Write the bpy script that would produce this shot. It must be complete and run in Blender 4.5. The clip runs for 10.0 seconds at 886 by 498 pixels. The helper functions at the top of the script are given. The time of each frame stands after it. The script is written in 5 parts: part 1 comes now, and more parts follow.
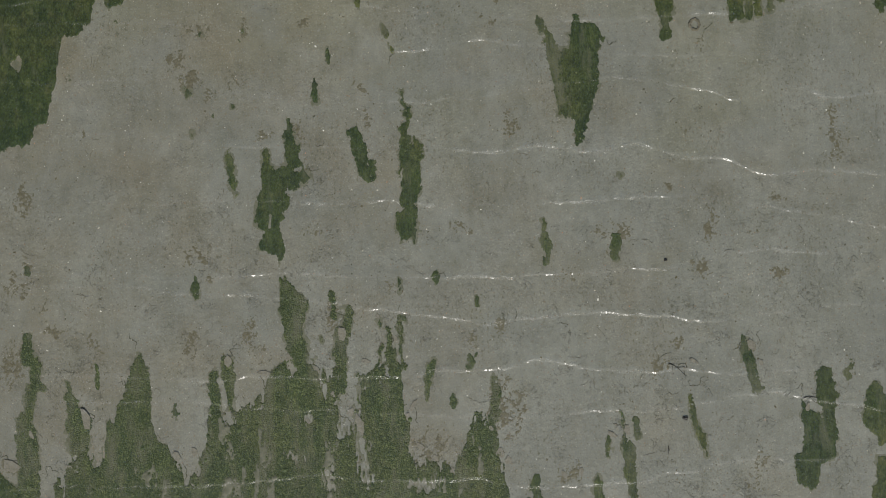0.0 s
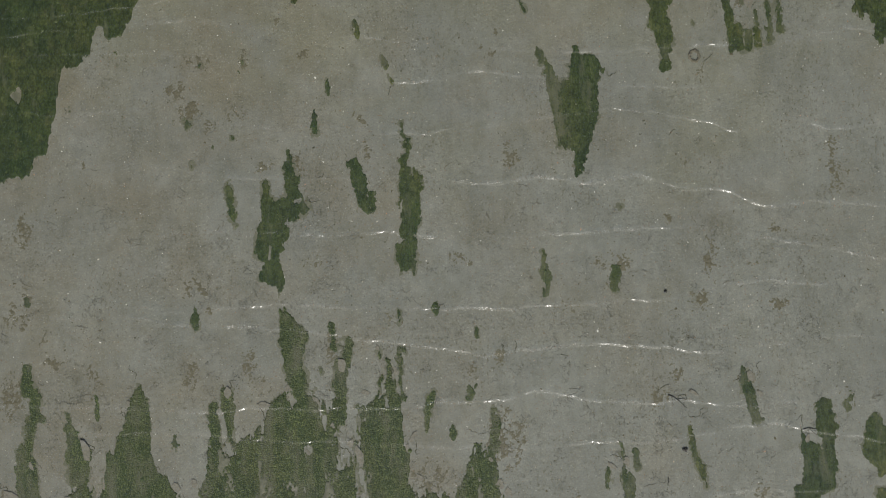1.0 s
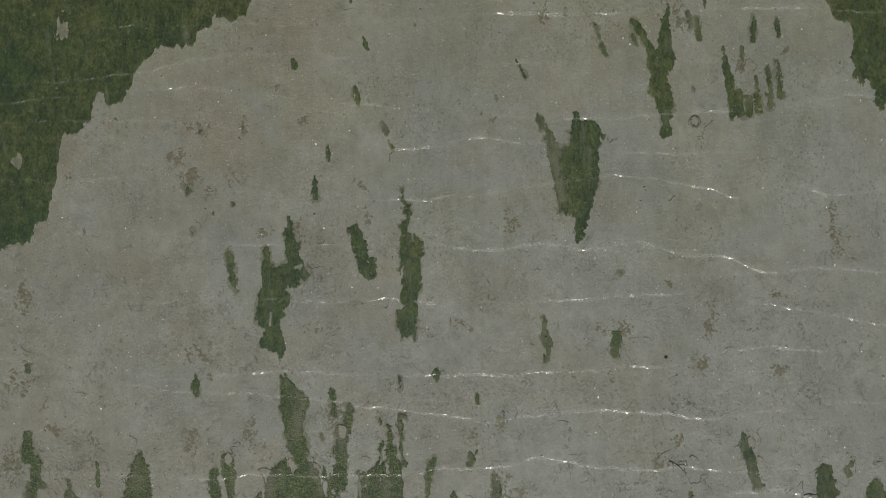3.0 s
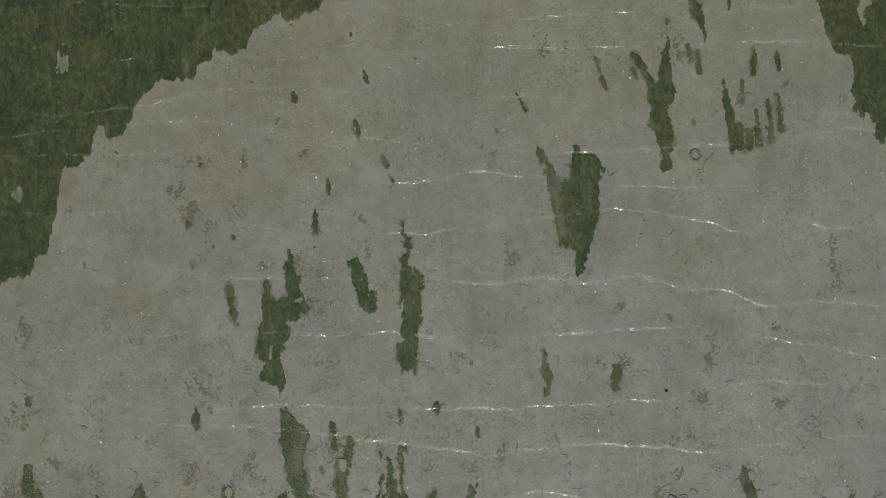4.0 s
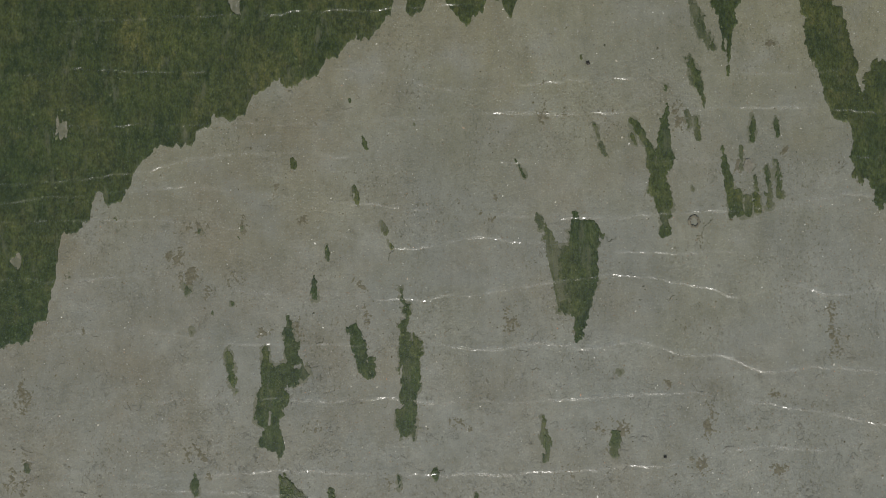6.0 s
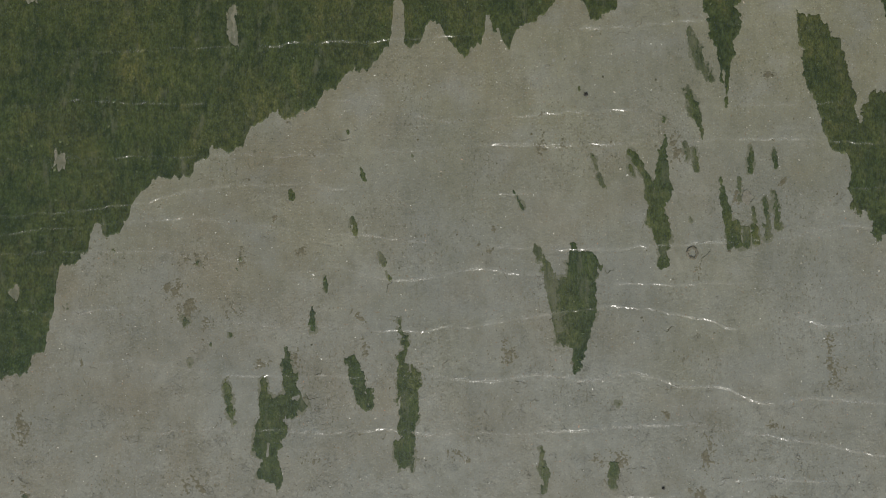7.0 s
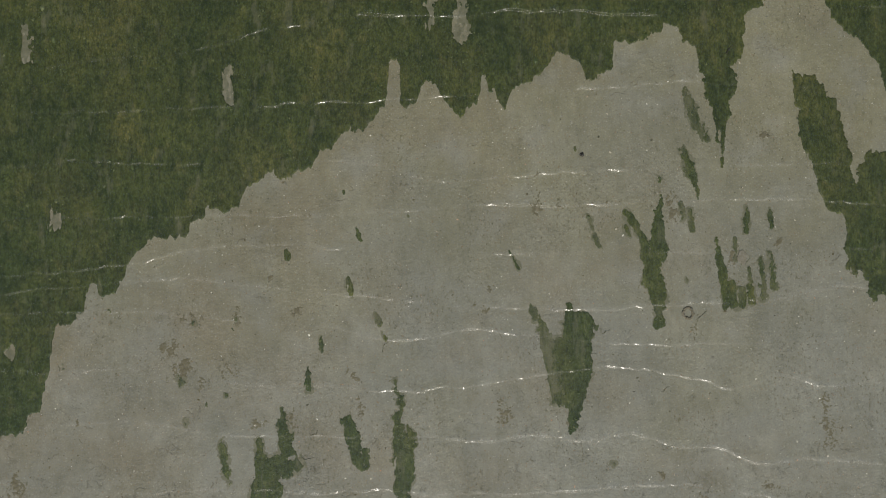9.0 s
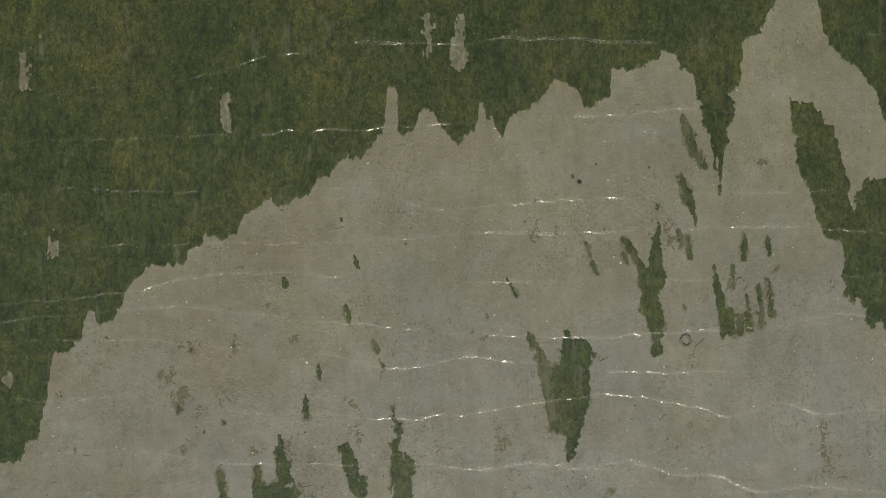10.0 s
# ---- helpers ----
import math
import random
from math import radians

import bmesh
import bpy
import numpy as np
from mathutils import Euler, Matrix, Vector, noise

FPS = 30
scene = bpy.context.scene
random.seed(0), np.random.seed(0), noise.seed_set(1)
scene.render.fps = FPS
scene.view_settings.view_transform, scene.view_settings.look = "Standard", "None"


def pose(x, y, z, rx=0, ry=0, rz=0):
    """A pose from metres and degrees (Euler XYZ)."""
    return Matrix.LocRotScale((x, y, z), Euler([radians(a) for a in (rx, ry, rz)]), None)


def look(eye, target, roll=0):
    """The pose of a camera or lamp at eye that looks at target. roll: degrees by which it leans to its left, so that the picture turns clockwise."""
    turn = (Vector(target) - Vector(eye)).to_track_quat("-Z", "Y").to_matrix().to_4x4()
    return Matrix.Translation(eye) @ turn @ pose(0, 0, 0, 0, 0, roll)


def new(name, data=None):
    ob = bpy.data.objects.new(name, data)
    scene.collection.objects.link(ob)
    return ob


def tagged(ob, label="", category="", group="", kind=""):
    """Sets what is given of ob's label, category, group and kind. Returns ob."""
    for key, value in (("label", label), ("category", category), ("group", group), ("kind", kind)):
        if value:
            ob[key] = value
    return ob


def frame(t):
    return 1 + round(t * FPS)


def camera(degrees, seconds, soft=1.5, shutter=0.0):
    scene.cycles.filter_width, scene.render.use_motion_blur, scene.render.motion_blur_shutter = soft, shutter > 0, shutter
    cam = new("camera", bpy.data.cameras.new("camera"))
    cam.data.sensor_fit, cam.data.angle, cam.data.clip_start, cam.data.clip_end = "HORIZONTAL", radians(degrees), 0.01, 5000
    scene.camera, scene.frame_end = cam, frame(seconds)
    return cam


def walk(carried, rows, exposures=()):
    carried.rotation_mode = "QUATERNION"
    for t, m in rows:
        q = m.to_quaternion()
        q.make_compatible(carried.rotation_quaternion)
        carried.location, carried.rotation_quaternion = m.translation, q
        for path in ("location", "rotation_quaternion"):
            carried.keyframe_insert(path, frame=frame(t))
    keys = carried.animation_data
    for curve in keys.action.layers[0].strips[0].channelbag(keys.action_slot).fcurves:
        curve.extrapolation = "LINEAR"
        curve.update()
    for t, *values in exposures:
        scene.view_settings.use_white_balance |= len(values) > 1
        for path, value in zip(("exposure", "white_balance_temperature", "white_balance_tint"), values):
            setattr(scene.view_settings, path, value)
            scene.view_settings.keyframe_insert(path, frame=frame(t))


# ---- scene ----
# A shallow tidal mudflat seen from straight above: wet mud, algae mats, a film of water with wavelets.
# x runs along the wavelets, y away from the sun; the camera slides along +y.

# ---- camera ----
HEIGHT = 12.30
cam = camera(45.0, 10.0, soft=1.1)
PATH = [(0.0, 0.009, -1.885), (0.5, 0.011, -1.706), (1.0, 0.012, -1.524), (1.5, 0.011, -1.339), (2.0, 0.010, -1.146),
        (2.5, 0.007, -0.954), (4.0, 0.001, -0.378), (4.5, 0.000, -0.187), (5.0, 0.000, 0.000), (5.5, 0.005, 0.193),
        (7.0, 0.034, 0.743), (7.5, 0.046, 0.921), (8.0, 0.057, 1.095), (8.5, 0.069, 1.265), (9.0, 0.083, 1.435),
        (9.5, 0.096, 1.597), (10.0, 0.109, 1.752)]
walk(cam, [(t, pose(x, y, HEIGHT)) for t, x, y in PATH],
     exposures=[(0.0, -0.03, 6500, 10), (6.0, -0.03, 6500, 10), (7.0, -0.03, 6540, 10), (8.5, -0.02, 6710, 10), (9.5, 0.0, 7000, 10), (10.0, 0.01, 7140, 10)])

# ---- light ----
SUN_ELEVATION = radians(40)
world = bpy.data.worlds.new("sky")
scene.world = world
world.use_nodes = True
sky = world.node_tree.nodes.new("ShaderNodeTexSky")
sky.sky_type = 'NISHITA'
sky.sun_disc = False
sky.sun_elevation = SUN_ELEVATION
sky.sun_rotation = radians(177)
background = world.node_tree.nodes["Background"]
background.inputs["Strength"].default_value = 0.10
world.node_tree.links.new(sky.outputs["Color"], background.inputs["Color"])
sun = new("sun", bpy.data.lights.new("sun", 'SUN'))
sun.data.energy = 4.0
sun.data.angle = radians(0.53)
sun.data.color = (1.0, 0.965, 0.90)
sun.matrix_world = look((0.05 * 40, -math.cos(SUN_ELEVATION) * 40, math.sin(SUN_ELEVATION) * 40), (0, 0, 0))


# ---- materials ----
class Shader:
    """A small wrapper that adds nodes to a material."""

    def __init__(self, name):
        self.mat = bpy.data.materials.new(name)
        self.mat.use_nodes = True
        self.tree = self.mat.node_tree
        self.nodes = self.tree.nodes
        self.bsdf = self.nodes["Principled BSDF"]
        self.place = self.nodes.new("ShaderNodeNewGeometry").outputs["Position"]

    def link(self, a, b):
        self.tree.links.new(a, b)

    def noise(self, scale, detail=4.0, rough=0.6, stretch=(1, 1, 1), shift=(0, 0, 0)):
        m = self.nodes.new("ShaderNodeMapping")
        m.inputs["Scale"].default_value = stretch
        m.inputs["Location"].default_value = shift
        self.link(self.place, m.inputs["Vector"])
        n = self.nodes.new("ShaderNodeTexNoise")
        n.inputs["Scale"].default_value = scale
        n.inputs["Detail"].default_value = detail
        n.inputs["Roughness"].default_value = rough
        self.link(m.outputs["Vector"], n.inputs["Vector"])
        return n.outputs["Fac"]

    def cells(self, scale, stretch=(1, 1, 1)):
        """Rounded grains: 0 at their middles, and a random value for each."""
        m = self.nodes.new("ShaderNodeMapping")
        m.inputs["Scale"].default_value = stretch
        self.link(self.place, m.inputs["Vector"])
        v = self.nodes.new("ShaderNodeTexVoronoi")
        v.voronoi_dimensions = '2D'
        v.inputs["Scale"].default_value = scale
        self.link(m.outputs["Vector"], v.inputs["Vector"])
        split = self.nodes.new("ShaderNodeSeparateXYZ")
        self.link(v.outputs["Color"], split.inputs[0])
        return v.outputs["Distance"], split.outputs["X"]

    def creases(self, scale, width, shift, cover, patch_scale):
        """Thin wandering lines in loose clusters, 1 on a line and 0 beside it."""
        off = self.math('ABSOLUTE', self.math('SUBTRACT', self.noise(scale, 4, 0.6, shift=shift), 0.5), 0)
        line = self.math('SUBTRACT', 1.0, self.ramp(off, 0.0, width))
        where = self.ramp(self.noise(patch_scale, 3, 0.6, shift=(shift[1], shift[0], 0)), cover, cover + 0.08)
        return self.math('MULTIPLY', line, where)

    def ramp(self, value, low, high):
        r = self.nodes.new("ShaderNodeMapRange")
        r.inputs["From Min"].default_value = low
        r.inputs["From Max"].default_value = high
        self.link(value, r.inputs["Value"])
        return r.outputs["Result"]

    def math(self, op, a, b):
        m = self.nodes.new("ShaderNodeMath")
        m.operation = op
        for i, v in enumerate((a, b)):
            if isinstance(v, (int, float)):
                m.inputs[i].default_value = v
            else:
                self.link(v, m.inputs[i])
        return m.outputs[0]

    def mix(self, fac, a, b, blend='MIX'):
        m = self.nodes.new("ShaderNodeMix")
        m.data_type = 'RGBA'
        m.blend_type = blend
        if isinstance(fac, (int, float)):
            m.inputs[0].default_value = fac
        else:
            self.link(fac, m.inputs[0])
        for sock, v in ((m.inputs[6], a), (m.inputs[7], b)):
            if isinstance(v, tuple):
                sock.default_value = (*v, 1)
            else:
                self.link(v, sock)
        return m.outputs[2]

    def fray(self, colour, low, high, amp, most=1.0):
        """Lets the mud's colour show through towards a thin, frayed rim."""
        a = self.nodes.new("ShaderNodeAttribute")
        a.attribute_name = "depth"
        n = self.math('MULTIPLY', self.math('SUBTRACT', self.noise(42, 3, 0.65, shift=(3, 7, 0)), 0.5), amp)
        cover = self.math('MULTIPLY', self.ramp(self.math('ADD', a.outputs["Fac"], n), low, high), most)
        return self.mix(cover, mud_colour(self), colour)

    def finish(self, colour, rough, bumps=(), spec=0.3):
        if isinstance(colour, tuple):
            self.bsdf.inputs["Base Color"].default_value = (*colour, 1)
        else:
            self.link(colour, self.bsdf.inputs["Base Color"])
        self.bsdf.inputs["Roughness"].default_value = rough
        self.bsdf.inputs["Specular IOR Level"].default_value = spec
        last = None
        for value, depth in bumps:
            b = self.nodes.new("ShaderNodeBump")
            b.inputs["Strength"].default_value = 1.0
            b.inputs["Distance"].default_value = depth
            self.link(value, b.inputs["Height"])
            if last is not None:
                self.link(last, b.inputs["Normal"])
            last = b.outputs["Normal"]
        if last is not None:
            self.link(last, self.bsdf.inputs["Normal"])
        return self.mat


def upper_stain(s):
    """0 on the lower shore to 1 towards the upper mats, with cloudy borders: where yellow-brown diatom film settles."""
    split = s.nodes.new("ShaderNodeSeparateXYZ")
    s.link(s.place, split.inputs[0])
    rise = s.math('MULTIPLY', split.outputs["Y"], 0.14)
    drift = s.math('MULTIPLY', s.math('SUBTRACT', s.noise(0.5, 3), 0.5), 1.2)
    return s.ramp(s.math('ADD', rise, drift), -0.06, 0.46)


def left_brown(s):
    """Cloudy brown staining, thicker towards -x."""
    split = s.nodes.new("ShaderNodeSeparateXYZ")
    s.link(s.place, split.inputs[0])
    side = s.math('MULTIPLY', split.outputs["X"], -0.022)
    return s.ramp(s.math('ADD', s.noise(0.8, 6, 0.62, shift=(2, 8, 0)), side), 0.44, 0.70)


def mud_colour(s):
    """Wet silt: grey with brown and greenish clouds, faint drag marks along y, mottles and flecks."""
    c = s.mix(upper_stain(s), (0.197, 0.204, 0.179), (0.193, 0.190, 0.131))
    c = s.mix(s.math('MULTIPLY', left_brown(s), 0.60), c, (0.176, 0.156, 0.106))
    blotch = s.ramp(s.noise(2.6, 4, 0.55, stretch=(1.3, 0.7, 1)), 0.50, 0.70)
    c = s.mix(s.math('MULTIPLY', blotch, 0.34), c, (0.128, 0.130, 0.094))
    grey = s.ramp(s.noise(1.9, 3, 0.5, shift=(7, 3, 0)), 0.50, 0.70)
    c = s.mix(s.math('MULTIPLY', grey, 0.6), c, (0.218, 0.224, 0.200))
    drag = s.ramp(s.noise(1.0, 3, 0.5, stretch=(10, 1.1, 1)), 0.42, 0.70)
    c = s.mix(s.math('MULTIPLY', drag, 0.21), c, (0.236, 0.234, 0.190))
    drag_dark = s.ramp(s.noise(1.0, 3, 0.55, stretch=(17, 2.4, 1), shift=(5, 1, 0)), 0.54, 0.76)
    c = s.mix(s.math('MULTIPLY', drag_dark, 0.13), c, (0.120, 0.120, 0.084))
    mottle = s.ramp(s.noise(13, 3, 0.55, stretch=(1.1, 0.8, 1), shift=(1, 1, 0)), 0.50, 0.74)
    c = s.mix(s.math('MULTIPLY', mottle, 0.30), c, (0.118, 0.116, 0.080))
    patches = s.ramp(s.noise(1.1, 4, 0.55, shift=(9, 4, 0)), 0.44, 0.62)
    flecks = s.ramp(s.noise(26, 3, 0.6, stretch=(1.2, 0.75, 1)), 0.56, 0.66)
    c = s.mix(s.math('MULTIPLY', s.math('MULTIPLY', flecks, patches), 0.65), c, (0.085, 0.078, 0.046))
    pale = s.ramp(s.noise(50, 2, 0.5, shift=(8, 2, 0)), 0.60, 0.72)
    c = s.mix(s.math('MULTIPLY', pale, 0.7), c, (0.320, 0.316, 0.276))
    rust = s.ramp(s.noise(38, 2, 0.5, shift=(4, 4, 0)), 0.64, 0.73)
    c = s.mix(s.math('MULTIPLY', rust, 0.65), c, (0.200, 0.125, 0.070))
    broad = s.ramp(s.noise(0.8, 4, 0.55, shift=(3, 3, 0)), 0.34, 0.66)
    c = s.mix(1.0, c, s.mix(broad, (0.92, 0.92, 0.91), (1.10, 1.09, 1.08)), 'MULTIPLY')
    midway = s.ramp(s.noise(5.5, 5, 0.6, stretch=(1.3, 0.8, 1), shift=(6, 6, 0)), 0.34, 0.66)
    c = s.mix(1.0, c, s.mix(midway, (0.93, 0.93, 0.92), (1.07, 1.07, 1.065)), 'MULTIPLY')
    return c


def mud_creases(s):
    """Hairline tears and wrinkles in the skin of the mud, fewer on the upper shore."""
    split = s.nodes.new("ShaderNodeSeparateXYZ")
    s.link(s.place, split.inputs[0])
    lower = s.math('ADD', 0.3, s.math('MULTIPLY', s.ramp(split.outputs["Y"], 1.5, -2.5), 0.8))
    return s.math('MULTIPLY', lower, s.math('MAXIMUM', s.creases(7.0, 0.012, (4, 9, 0), 0.56, 2.3), s.creases(15.0, 0.016, (11, 2, 0), 0.57, 3.4)))


def make_mud():
    s = Shader("wet mud")
    tears = mud_creases(s)
    c = s.mix(s.math('MULTIPLY', tears, 0.30), mud_colour(s), (0.092, 0.088, 0.062))
    wrinkles = s.math('MULTIPLY', s.noise(24, 4, 0.65, stretch=(1, 0.8, 1), shift=(6, 3, 0)), s.ramp(s.noise(1.3, 3, 0.5, shift=(2, 12, 0)), 0.36, 0.62))
    return s.finish(c, 0.55, ((s.noise(7, 3, 0.5, stretch=(1, 0.5, 1)), 0.010), (wrinkles, 0.010), (tears, -0.004), (s.noise(40, 2, 0.5), 0.0022)))


def make_algae(name, bare, grain, comb=0.0, thin_most=0.75):
    """Green sea algae: matted threads in mottled clumps, combed along y, mud showing where the cover is thin."""
    s = Shader(name)
    c = s.mix(upper_stain(s), (0.034, 0.056, 0.021), (0.047, 0.061, 0.021))
    wide = s.ramp(s.noise(0.9, 4, 0.55, stretch=(1.3, 0.9, 1)), 0.46, 0.66)
    c = s.mix(s.math('MULTIPLY', wide, 0.55), c, (0.092, 0.092, 0.036))
    brown = s.ramp(s.noise(5.0, 5, 0.65, stretch=(1.4, 0.9, 1), shift=(6, 2, 0)), 0.54, 0.66)
    c = s.mix(s.math('MULTIPLY', brown, 0.40), c, (0.108, 0.099, 0.050))
    streak = s.ramp(s.noise(1.0, 4, 0.6, stretch=(24, 4.2, 1)), 0.46, 0.68)
    c = s.mix(s.math('MULTIPLY', streak, 0.26 + 0.34 * comb), c, (0.088, 0.104, 0.052))
    clump = s.ramp(s.noise(11, 5, 0.68, stretch=(1.25, 0.75, 1)), 0.48, 0.60)
    c = s.mix(s.math('MULTIPLY', clump, 0.42), c, (0.080, 0.098, 0.046))
    dark = s.ramp(s.noise(15, 5, 0.68, stretch=(1.4, 0.7, 1), shift=(3, 9, 0)), 0.47, 0.59)
    c = s.mix(s.math('MULTIPLY', dark, 0.56 + 0.18 * grain), c, (0.018, 0.033, 0.011))
    threads = s.ramp(s.noise(1.0, 4, 0.65, stretch=(58, 26, 1), shift=(8, 8, 0)), 0.36, 0.64)
    c = s.mix(1.0, c, s.mix(threads, (0.70, 0.72, 0.74), (1.34, 1.30, 1.22)), 'MULTIPLY')
    fine = s.ramp(s.noise(56, 3, 0.6, stretch=(1, 0.8, 1), shift=(9, 1, 0)), 0.36, 0.64)
    c = s.mix(1.0, c, s.mix(fine, (0.78, 0.79, 0.80), (1.24, 1.22, 1.19)), 'MULTIPLY')
    broad = s.ramp(s.noise(0.75, 4, 0.55, stretch=(1.2, 0.9, 1), shift=(5, 5, 0)), 0.36, 0.64)
    c = s.mix(1.0, c, s.mix(broad, (0.68, 0.76, 0.72), (1.10, 1.06, 0.95)), 'MULTIPLY')
    midway = s.ramp(s.noise(4.2, 5, 0.65, stretch=(1.7, 0.8, 1), shift=(2, 6, 0)), 0.38, 0.62)
    c = s.mix(1.0, c, s.mix(midway, (0.70, 0.76, 0.80), (1.26, 1.20, 1.12)), 'MULTIPLY')
    bead, shade = s.cells(80, stretch=(1.0, 0.85, 1))
    c = s.mix(0.14 * grain, c, (0.118, 0.150, 0.064))
    c = s.mix(s.math('MULTIPLY', s.ramp(shade, 0.62, 1.0), 0.60 * grain), c, (0.170, 0.200, 0.084))
    c = s.mix(s.math('MULTIPLY', s.ramp(shade, 0.30, 0.0), 0.45 * grain), c, (0.026, 0.042, 0.013))
    thin = s.ramp(s.noise(2.2, 6, 0.66, stretch=(2.4, 0.7, 1), shift=(1, 5, 0)), 0.58 - bare, 0.74 - bare)
    c = s.mix(s.math('MULTIPLY', thin, thin_most), c, (0.132, 0.134, 0.088))
    c = s.fray(c, -0.001, 0.011, 0.045)
    return s.finish(c, 0.6, ((s.noise(24, 4, 0.65, stretch=(1.2, 0.7, 1)), 0.006), (bead, -0.0065 * grain)), 0.25)


def make_plain(name, a, b, scale, rough, bump, frayed=None, hem=0.0):
    """A mottled surface; frayed lets mud show at the rim, hem gives the rim a broken dark seam."""
    s = Shader(name)
    c = s.mix(s.ramp(s.noise(scale, 4), 0.35, 0.65), a, b)
    if frayed:
        c = s.fray(c, *frayed)
    if hem:
        depth = s.nodes.new("ShaderNodeAttribute")
        depth.attribute_name = "depth"
        seam = s.math('SUBTRACT', 1.0, s.ramp(depth.outputs["Fac"], 0.002, 0.0065))
        torn = s.ramp(s.noise(9, 3, 0.6, shift=(5, 2, 0)), 0.46, 0.56)
        c = s.mix(s.math('MULTIPLY', s.math('MULTIPLY', seam, torn), hem), c, (0.052, 0.050, 0.030))
    return s.finish(c, rough, ((s.noise(scale * 2, 3), bump),))


def make_shell():
    s = Shader("shell fragments")
    island = s.nodes.new("ShaderNodeNewGeometry").outputs["Random Per Island"]
    c = s.mix(s.ramp(island, 0.0, 0.55), (0.80, 0.79, 0.74), (0.46, 0.42, 0.34))
    c = s.mix(s.ramp(island, 0.75, 0.95), c, (0.42, 0.22, 0.13))
    return s.finish(c, 0.45, ((s.noise(300, 2), 0.001),))


def make_crumbs():
    s = Shader("mud crumbs")
    island = s.nodes.new("ShaderNodeNewGeometry").outputs["Random Per Island"]
    c = s.mix(s.ramp(island, 0.0, 0.6), (0.135, 0.134, 0.108), (0.205, 0.203, 0.172))
    c = s.mix(s.ramp(island, 0.7, 1.0), c, (0.275, 0.270, 0.232))
    return s.finish(c, 0.6, ((s.noise(220, 2), 0.001),))


def make_water():
    """Clear water: the bed shows through; its finely rippled skin mirrors sun and sky by Fresnel."""
    s = Shader("shallow clear water")
    s.nodes.remove(s.bsdf)
    clear = s.nodes.new("ShaderNodeBsdfTransparent")
    clear.inputs["Color"].default_value = (0.96, 0.97, 0.95, 1)
    fresnel = s.nodes.new("ShaderNodeFresnel")
    fresnel.inputs["IOR"].default_value = 1.33
    bump = s.nodes.new("ShaderNodeBump")
    bump.inputs["Distance"].default_value = 0.0034
    s.link(s.noise(26, 2, 0.5, stretch=(0.75, 1.5, 1)), bump.inputs["Height"])
    lobes = []
    for rough in (0.12, 0.46):
        gloss = s.nodes.new("ShaderNodeBsdfGlossy")
        gloss.inputs["Roughness"].default_value = rough
        s.link(bump.outputs["Normal"], gloss.inputs["Normal"])
        lobes.append(gloss)
    ripple = s.nodes.new("ShaderNodeMixShader")
    ripple.inputs[0].default_value = 0.66
    s.link(lobes[0].outputs[0], ripple.inputs[1])
    s.link(lobes[1].outputs[0], ripple.inputs[2])
    both = s.nodes.new("ShaderNodeMixShader")
    s.link(fresnel.outputs[0], both.inputs[0])
    s.link(clear.outputs[0], both.inputs[1])
    s.link(ripple.outputs[0], both.inputs[2])
    s.link(both.outputs[0], s.nodes["Material Output"].inputs["Surface"])
    return s.mat


mud = make_mud()
algae = make_algae("matted green algae", 0.0, 0.07)
patch_algae = make_algae("combed green algae", 0.05, 0.2, 1.0, 0.6)
granular_algae = make_algae("granular green algae", 0.11, 1.0)
veil_film = make_plain("threadbare algae", (0.095, 0.100, 0.060), (0.160, 0.158, 0.112), 16, 0.6, 0.004, (0.0, 0.014, 0.03, 0.85), 0.8)
faint_film = make_plain("faint algae film", (0.096, 0.088, 0.050), (0.150, 0.138, 0.094), 26, 0.6, 0.003, (0.0, 0.007, 0.010, 0.95))
thin_algae = make_algae("thin algae film", 0.14, 0.3, 1.0, 0.68)
water_material = make_water()
shell = make_shell()


def make_tufts():
    s = Shader("algae tufts")
    island = s.nodes.new("ShaderNodeNewGeometry").outputs["Random Per Island"]
    c = s.mix(s.ramp(island, 0.0, 0.45), (0.034, 0.055, 0.017), (0.076, 0.098, 0.037))
    c = s.mix(s.ramp(island, 0.55, 0.95), c, (0.120, 0.138, 0.064))
    return s.finish(c, 0.6, ((s.noise(200, 2), 0.001),))


tuft_material = make_tufts()
crumb_material = make_crumbs()
dark_stone = make_plain("dark wet stone", (0.020, 0.018, 0.014), (0.045, 0.040, 0.030), 60, 0.4, 0.004)
dark_film = make_plain("dark dead algae", (0.040, 0.042, 0.024), (0.100, 0.092, 0.056), 40, 0.6, 0.004)
brown_scrap = make_plain("brown algae scraps", (0.075, 0.066, 0.036), (0.135, 0.118, 0.072), 9, 0.7, 0.003)
flake_mud = make_plain("pale mud skin", (0.150, 0.140, 0.108), (0.215, 0.205, 0.165), 30, 0.55, 0.004)
cast_mud = make_plain("reworked mud", (0.115, 0.106, 0.074), (0.165, 0.152, 0.112), 50, 0.6, 0.006)

# ---- shapes ----
LATTICE = np.random.RandomState(11).rand(256, 256)


